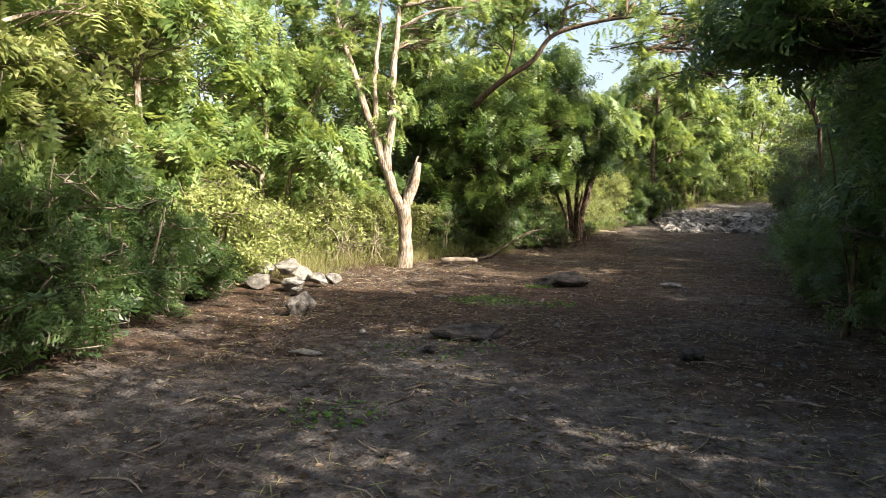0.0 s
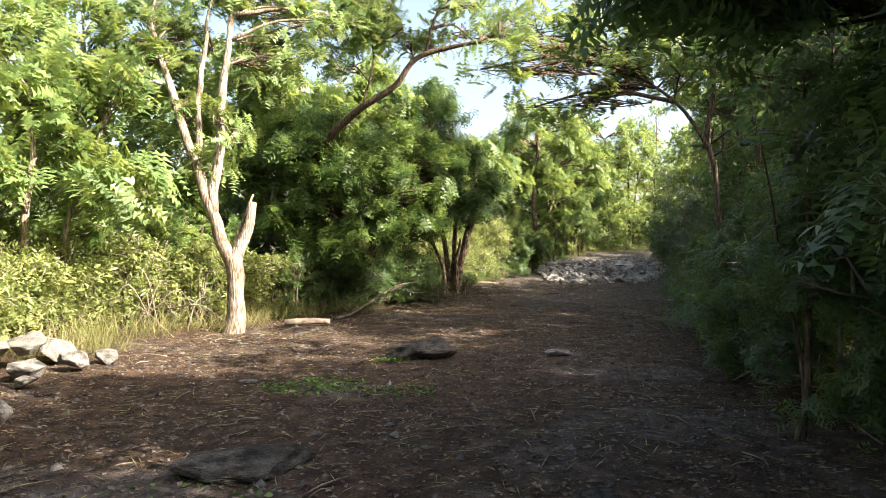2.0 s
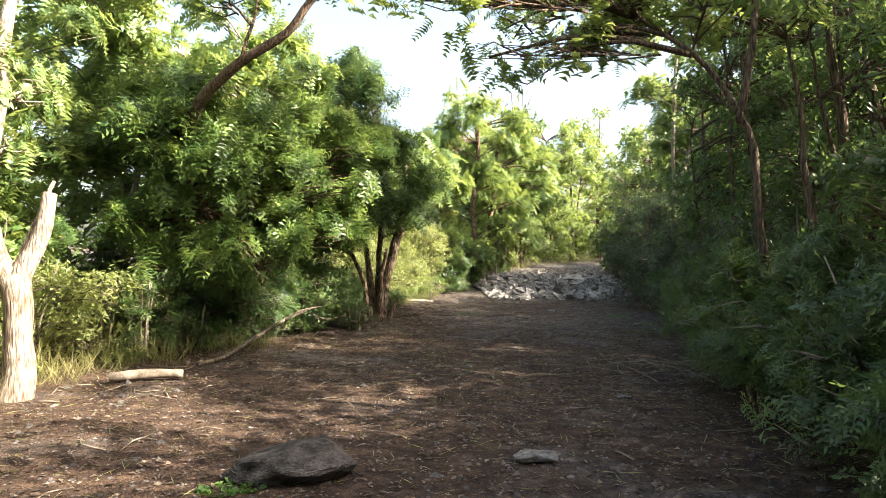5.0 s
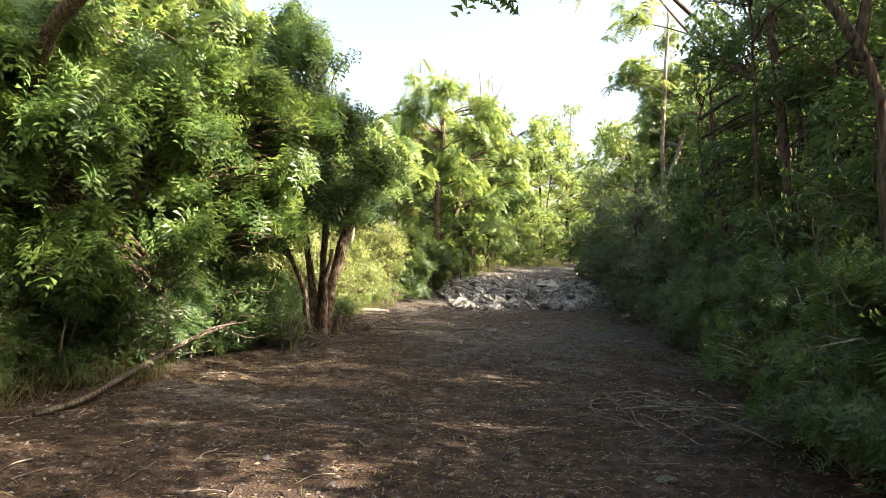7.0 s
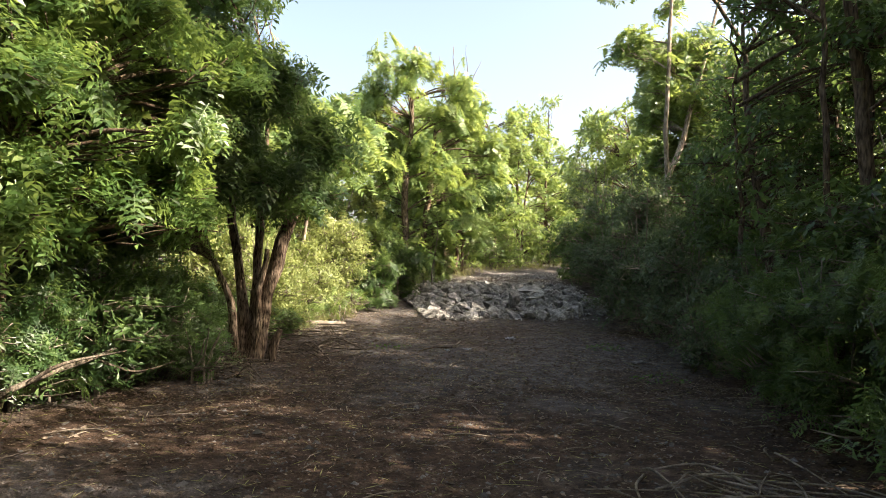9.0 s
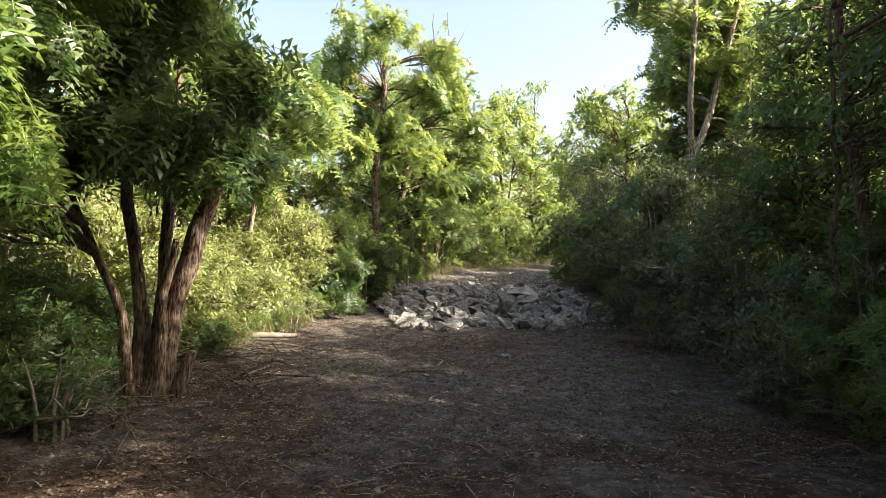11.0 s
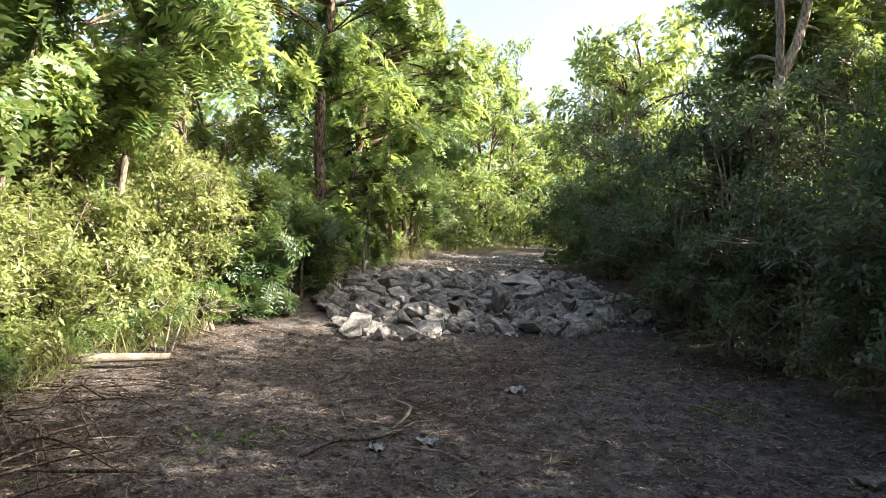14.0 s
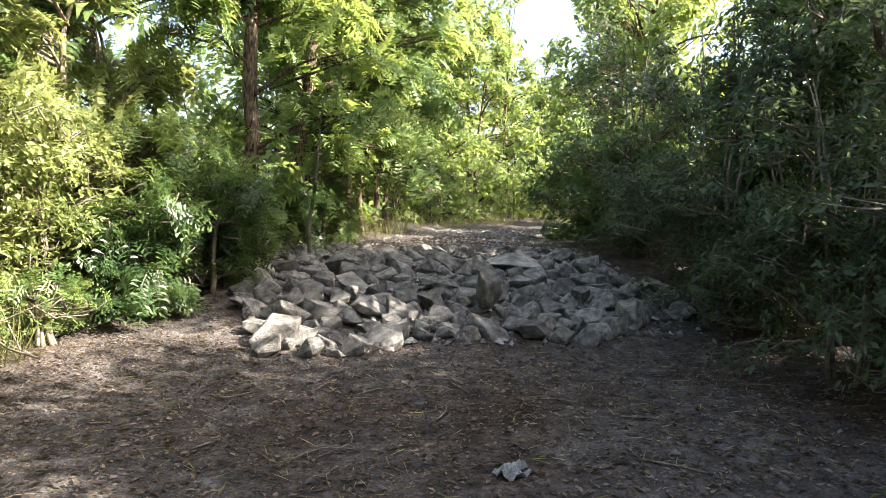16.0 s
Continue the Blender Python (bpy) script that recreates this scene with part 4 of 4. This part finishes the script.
def rubble(n):
    """Small broken stone between and before the boulders."""
    ys = rng.uniform(26.5, 39.0, n)
    xs = np.array([rng.uniform(max(left_edge(y) + 0.3, 8.0), right_edge(y) + 0.2) for y in ys])
    P = np.array([(x, y, gz(x, y)) for x, y in zip(xs, ys)])
    octa = np.array([(1, 0, 0), (0, 1, 0), (-1, 0, 0), (0, -1, 0), (0.3, 0.2, 0.8), (0, 0, -0.7), (-0.3, -0.3, 0.75)], float)
    f = np.array([(0, 1, 4), (1, 2, 4), (2, 6, 4), (2, 3, 6), (3, 0, 6), (0, 4, 6)])
    v = P[:, None, :] + (octa[None] + rng.normal(0, 0.2, (n, 7, 3))) * rng.uniform(0.02, 0.075, (n, 1, 1)) * np.where(ys > 31, 0.6, 1.0)[:, None, None] * rng.uniform(0.7, 1.3, (n, 1, 3))
    return raw_mesh("rubble", v, np.full(n * 6, 3), (np.arange(n)[:, None, None] * 7 + f[None]).ravel())


tagged(part("rubble", rubble(2800), STONE), "broken pale stone chips between boulders", "rubble", kind="stuff")


def lone_stone(x, y, s, squash, label, kind, turn=0.0, material=None, sink=0.1):
    ob = part("boulder", boulder_mesh(kind), material or STONE)
    ob.matrix_basis = Matrix.LocRotScale((x, y, gz(x, y) + s * squash[2] * (0.40 - sink)), Euler((0, 0, turn)), (s * squash[0], s * squash[1], s * squash[2]))
    return tagged(ob, label, "stone")


lone_stone(1.9, 10.0, 0.86, (1.0, 0.75, 0.50), "low dark stone slab set in the path", 54, 0.15, STONE_DARK, 0.26)
lone_stone(3.68, 10.05, 0.30, (1.2, 0.8, 0.45), "flat pale stone on the soil", 32)
lone_stone(-1.42, 6.6, 0.40, (0.9, 0.8, 0.95), "rough grey boulder at the path edge", 33, 0.4, GRAVEL)
lone_stone(0.65, 5.65, 0.85, (1.0, 0.62, 0.30), "dark earth-covered stone in the path", 34, 0.2, STONE_DARK, 0.25)
lone_stone(2.55, 4.9, 0.24, (1.1, 0.8, 0.7), "small dark stone on the path", 35, 0.2, STONE_DARK)
lone_stone(-0.82, 4.65, 0.24, (1.3, 0.5, 0.3), "flat white stone chip on the path", 36)
lone_stone(10.75, 20.4, 0.42, (1.2, 0.8, 0.6), "pale boulder beside the shaded shrubs", 37)
lone_stone(10.1, 21.0, 0.24, (1.2, 0.8, 0.5), "small pale stone beside the shaded shrubs", 38)
lone_stone(0.06, 8.5, 0.17, (1.2, 0.8, 0.4), "small white stone on the path", 39)
lone_stone(5.55, 12.4, 0.16, (1.1, 0.9, 0.35), "small flat stone on the path", 40)
lone_stone(0.25, 4.85, 0.14, (1, 0.9, 0.7), "small dark stone on the path", 41, 0, STONE_DARK)
heap = thing("stone_heap", (-2.3, 9.0, gz(-2.3, 9.0)), "heap of sunlit limestone blocks beside the path", "stone heap")
for x, y, z, s, k in ((-2.62, 8.45, 0.16, 0.42, 0), (-2.15, 8.55, 0.14, 0.38, 1), (-2.35, 9.0, 0.34, 0.40, 2), (-1.9, 9.1, 0.15, 0.36, 3), (-2.8, 9.2, 0.22, 0.42, 4), (-1.95, 8.2, 0.08, 0.22, 5), (-2.3, 9.6, 0.2, 0.5, 7), (-1.75, 9.6, 0.1, 0.3, 8)):
    put_stone(x, y, z * 0.85 + gz(x, y), s * 0.9, heap, None, k, (1.15, 1, 0.8))


# ---- fallen wood ----
def fallen(name, label, pts, radii, material, category="branch", sides=7, forks=()):
    base = Vector(pts[0])
    t = thing(name, (base.x, base.y, gz(base.x, base.y)), label, category)
    lift = [(x, y, gz(x, y) + z) for x, y, z in pts]
    part("stem", tube("stem", lift, radii, sides, 5, 0.03, 0.1), material, t)
    for f, r in forks:
        part("twig", tube("twig", [(x, y, gz(x, y) + z) for x, y, z in f], r, 5, 4, 0.03), material, t)
    return t


fallen("fallen_branch", "long pale fallen branch lying at the foot of trees",
       [(0.45, 15.2, 0.03), (0.76, 15.7, 0.08), (1.15, 16.8, 0.26), (1.5, 17.8, 0.42), (1.9, 18.9, 0.55), (2.3, 20.0, 0.62)], (0.034, 0.036, 0.034, 0.03, 0.022, 0.010), BRANCH,
       forks=[([(1.5, 17.8, 0.40), (1.8, 17.9, 0.62), (2.3, 18.3, 0.72)], (0.025, 0.018, 0.008)), ([(1.9, 18.9, 0.52), (2.3, 19.0, 0.40), (2.7, 19.4, 0.45)], (0.02, 0.014, 0.006))])
fallen("fallen_log", "short sunlit pale log lying on the soil", [(-0.35, 13.9, 0.08), (0.05, 14.05, 0.09), (0.45, 14.1, 0.08)], (0.06, 0.065, 0.055), TWIG, "log")
fallen("fallen_log", "weathered pale stick lying at the brush edge", [(4.6, 25.2, 0.10), (5.1, 25.35, 0.13), (5.6, 25.5, 0.10)], (0.05, 0.05, 0.04), TWIG, "log")
fallen("crooked_stick", "crooked dry stick lying on gravel", [(7.25, 22.75, 0.02), (7.42, 22.95, 0.05), (7.55, 23.25, 0.04), (7.5, 23.6, 0.02)], (0.012, 0.014, 0.012, 0.006), TWIG)
fallen("crooked_stick", "dark dry stick lying on gravel", [(6.5, 22.4, 0.02), (6.8, 22.55, 0.04), (7.0, 22.5, 0.05), (7.3, 22.7, 0.02)], (0.012, 0.014, 0.012, 0.006), BARK_DARK)


def brush(x, y, r, h, n, length, label, seed, wood=BRANCH):
    """A tangle of dry sticks, each its own part."""
    q = random.Random(seed)
    t = thing("brush_pile", (x, y, gz(x, y)), label, "brush pile")
    for _ in range(n):
        a = q.uniform(0, 6.28)
        cx, cy = x + q.uniform(-r, r), y + q.uniform(-r, r)
        ll = length * q.uniform(0.5, 1.1)
        z0 = q.uniform(0.01, h * 0.4)
        dx, dy = math.cos(a) * ll / 2, math.sin(a) * ll / 2
        pts = [(cx - dx, cy - dy, gz(cx - dx, cy - dy) + z0), (cx + q.uniform(-0.1, 0.1), cy + q.uniform(-0.1, 0.1), gz(cx, cy) + q.uniform(0.3, 1) * h), (cx + dx, cy + dy, gz(cx + dx, cy + dy) + q.uniform(0.01, h))]
        k = q.uniform(0.006, 0.014)
        part("stick", tube("stick", pts, (k, k * 0.8, k * 0.3), 5, 4, 0.03), wood, t)
    return t


brush(-2.1, 12.7, 0.55, 0.9, 22, 0.9, "pale dry stalks standing beside the forked tree", 9, TWIG)
brush(4.45, 22.7, 0.75, 0.30, 46, 1.3, "tangle of dry sticks beside the old split tree", 1)
brush(4.6, 24.4, 0.7, 0.18, 30, 1.4, "thin dry sticks at the edge of the sunlit bush", 2)
brush(7.0, 14.3, 0.9, 0.14, 34, 1.5, "thin dry stalks lying under the shaded shrubs", 3, TWIG)
brush(5.7, 26.6, 0.4, 0.55, 14, 0.9, "bare grey twigs sticking up from the bush edge", 4, TWIG)
brush(3.0, 20.6, 0.8, 0.30, 18, 1.2, "dry twigs under the dark trees", 5)
brush(9.4, 18.2, 0.5, 0.2, 12, 0.9, "dry twigs beside the shaded shrubs", 6)


# ---- litter on the ground ----
def scatter(n, y0, y1, margin=0.8, power=1.0):
    ys = y0 + (y1 - y0) * rng.uniform(0, 1, n) ** power
    lo = np.interp(ys, LEFT_Y, LEFT_X) - margin
    hi = np.interp(ys, RIGHT_Y, RIGHT_X) + margin
    xs = lo + (hi - lo) * rng.uniform(0, 1, n)
    return np.array([(x, y, gz(x, y)) for x, y in zip(xs, ys)])


def flat_dirs(n, lift=0.15):
    a = rng.uniform(0, 2 * math.pi, n)
    return unit(np.stack([np.cos(a), np.sin(a), rng.normal(0, lift, n)], 1))


P = scatter(36000, -0.5, 29)
tagged(part("leaf_litter", blade_mesh("leaf_litter", P + [0, 0, 0.008], flat_dirs(len(P)), rng.uniform(0.02, 0.075, len(P)), 0.5, 0.35), DRY_LEAF),
       "dry brown leaves strewn over the path", "leaf litter", kind="stuff")
P = scatter(26000, 18.5, 27, 0.4)
tagged(part("leaf_litter", blade_mesh("leaf_litter", P + [0, 0, 0.006], flat_dirs(len(P), 0.25), rng.uniform(0.02, 0.06, len(P)), 0.5, 0.4), DRY_LEAF),
       "dry brown leaf fragments before the stone bank", "leaf litter", kind="stuff")
P = scatter(9000, -0.5, 29)
tagged(part("straw", blade_mesh("straw", P + [0, 0, 0.01], flat_dirs(len(P), 0.08), rng.uniform(0.05, 0.22, len(P)), 0.05, 0.2), GRASS),
       "thin dry stalks strewn over the path", "straw", kind="stuff")


def stick_litter(n):
    """Short crooked dry sticks lying about."""
    lines = []
    for x, y, z in scatter(n, 1.0, 26, 0.1):
        a, ll = rng.uniform(0, 2 * math.pi), rng.uniform(0.12, 0.5)
        b = a + rng.normal(0, 0.5)
        mx, my = x + math.cos(a) * ll * 0.5, y + math.sin(a) * ll * 0.5
        ex, ey = mx + math.cos(b) * ll * 0.5, my + math.sin(b) * ll * 0.5
        r = rng.uniform(0.003, 0.008)
        lines.append(((Vector((x, y, z + 0.008)), Vector((mx, my, gz(mx, my) + rng.uniform(0.012, 0.035))), Vector((ex, ey, gz(ex, ey) + 0.008))), (r, r, r * 0.5)))
    return many_tubes("stick_litter", lines, 5, 2)


tagged(part("stick_litter", stick_litter(420), TWIG), "short crooked dry sticks strewn over the path", "sticks", kind="stuff")


def gravel(n):
    P = scatter(n, -0.5, 29, 0.3)
    octa = np.array([(1, 0, 0), (0, 1, 0), (-1, 0, 0), (0, -1, 0), (0, 0, 0.7), (0, 0, -0.7)], float)
    size = rng.uniform(0.006, 0.02, (n, 1, 1)) * np.where(rng.uniform(0, 1, (n, 1, 1)) > 0.96, 2.4, 1)
    v = P[:, None, :] + (octa[None] + rng.normal(0, 0.22, (n, 6, 3))) * size * rng.uniform(0.7, 1.3, (n, 1, 3))
    f = np.array([(0, 1, 4), (1, 2, 4), (2, 3, 4), (3, 0, 4)])
    idx = (np.arange(n)[:, None, None] * 6 + f[None]).ravel()
    return raw_mesh("gravel", v, np.full(n * 4, 3), idx)


tagged(part("gravel", gravel(26000), GRAVEL), "small grey gravel on the path", "gravel", kind="stuff")


def grass_stuff(name, spots, n, length, material, label):
    P, D = [], []
    for x, y, r in spots:
        a = rng.uniform(0, 2 * math.pi, n)
        q = r * np.sqrt(rng.uniform(0, 1, n))
        xs, ys = x + q * np.cos(a), y + q * np.sin(a)
        P.append(np.array([(i, j, gz(i, j) - 0.01) for i, j in zip(xs, ys)]))
        D.append(unit(np.stack([rng.normal(0, 0.55, n), rng.normal(0, 0.55, n), np.ones(n)], 1)))
    P, D = np.concatenate(P), np.concatenate(D)
    me = blade_mesh(name, P, D, rng.uniform(length[0], length[1], len(P)), 0.016, 0.5)
    return tagged(part(name, me, material), label, "grass", kind="stuff")


edge = [(left_edge(y) - rng.uniform(0.1, 0.7), y, 0.35) for y in np.arange(9.5, 17.5, 0.3)]
edge += [(left_edge(y) - rng.uniform(0.1, 0.7), y, 0.25) for y in np.arange(24.3, 29.0, 0.45)]
edge += [(left_edge(y) - rng.uniform(-0.3, 1.0), y, 0.6) for y in np.arange(31.5, 50, 0.6)]
grass_stuff("dry_grass", edge, 100, (0.15, 0.6), GRASS, "dry yellow grass along the sunny edge")


def weed_patch(x, y, r, n, label):
    a = rng.uniform(0, 2 * math.pi, n)
    q = r * np.sqrt(rng.uniform(0, 1, n))
    P = np.array([(i, j, gz(i, j) + 0.01) for i, j in zip(x + q * np.cos(a) * 1.4, y + q * np.sin(a))])
    return tagged(part("weed_patch", blade_mesh("weed_patch", P, flat_dirs(n, 0.5), rng.uniform(0.025, 0.07, n), 0.6, 0.5), WEED), label, "weeds", kind="stuff")


weed_patch(0.75, 8.3, 0.42, 420, "low green weeds growing on the path")
weed_patch(1.55, 9.75, 0.14, 120, "small green weeds beside the dark slab")
weed_patch(1.6, 8.0, 0.25, 110, "low green weeds growing on the path")
weed_patch(-0.2, 3.1, 0.25, 120, "small green weeds on the path")
weed_patch(0.2, 5.0, 0.5, 100, "sparse green weeds on the path")
weed_patch(9.6, 19.6, 0.35, 120, "small green weeds at the path edge")
weed_patch(10.4, 22.6, 0.3, 140, "small green weeds at the path edge")
weed_patch(6.1, 22.9, 0.3, 70, "sparse green weeds on the path")


def wrapper(x, y, s, seed, label):
    bm = bmesh.new()
    bmesh.ops.create_grid(bm, x_segments=9, y_segments=7, size=0.5)
    for v in bm.verts:
        v.co.z = 0.14 + 0.22 * noise.noise(Vector((v.co.x * 4, v.co.y * 4, seed))) + 0.12 * noise.noise(Vector((v.co.x * 11, v.co.y * 11, seed)))
        v.co.x += 0.1 * noise.noise(Vector((v.co.y * 5, seed, 1)))
    bmesh.ops.solidify(bm, geom=bm.faces[:], thickness=0.02)
    ob = part("plastic_wrapper", bm, PLASTIC)
    ob.matrix_basis = Matrix.LocRotScale((x, y, gz(x, y)), Euler((0.1, 0.05, seed)), (s, s * 0.7, s))
    return tagged(ob, label, "litter")


wrapper(7.03, 22.43, 0.14, 1.3, "crumpled white plastic scrap on the soil")
wrapper(7.42, 22.45, 0.16, 2.2, "crumpled grey plastic scrap on the soil")
wrapper(8.8, 23.7, 0.20, 0.4, "flattened grey plastic scrap on gravel")
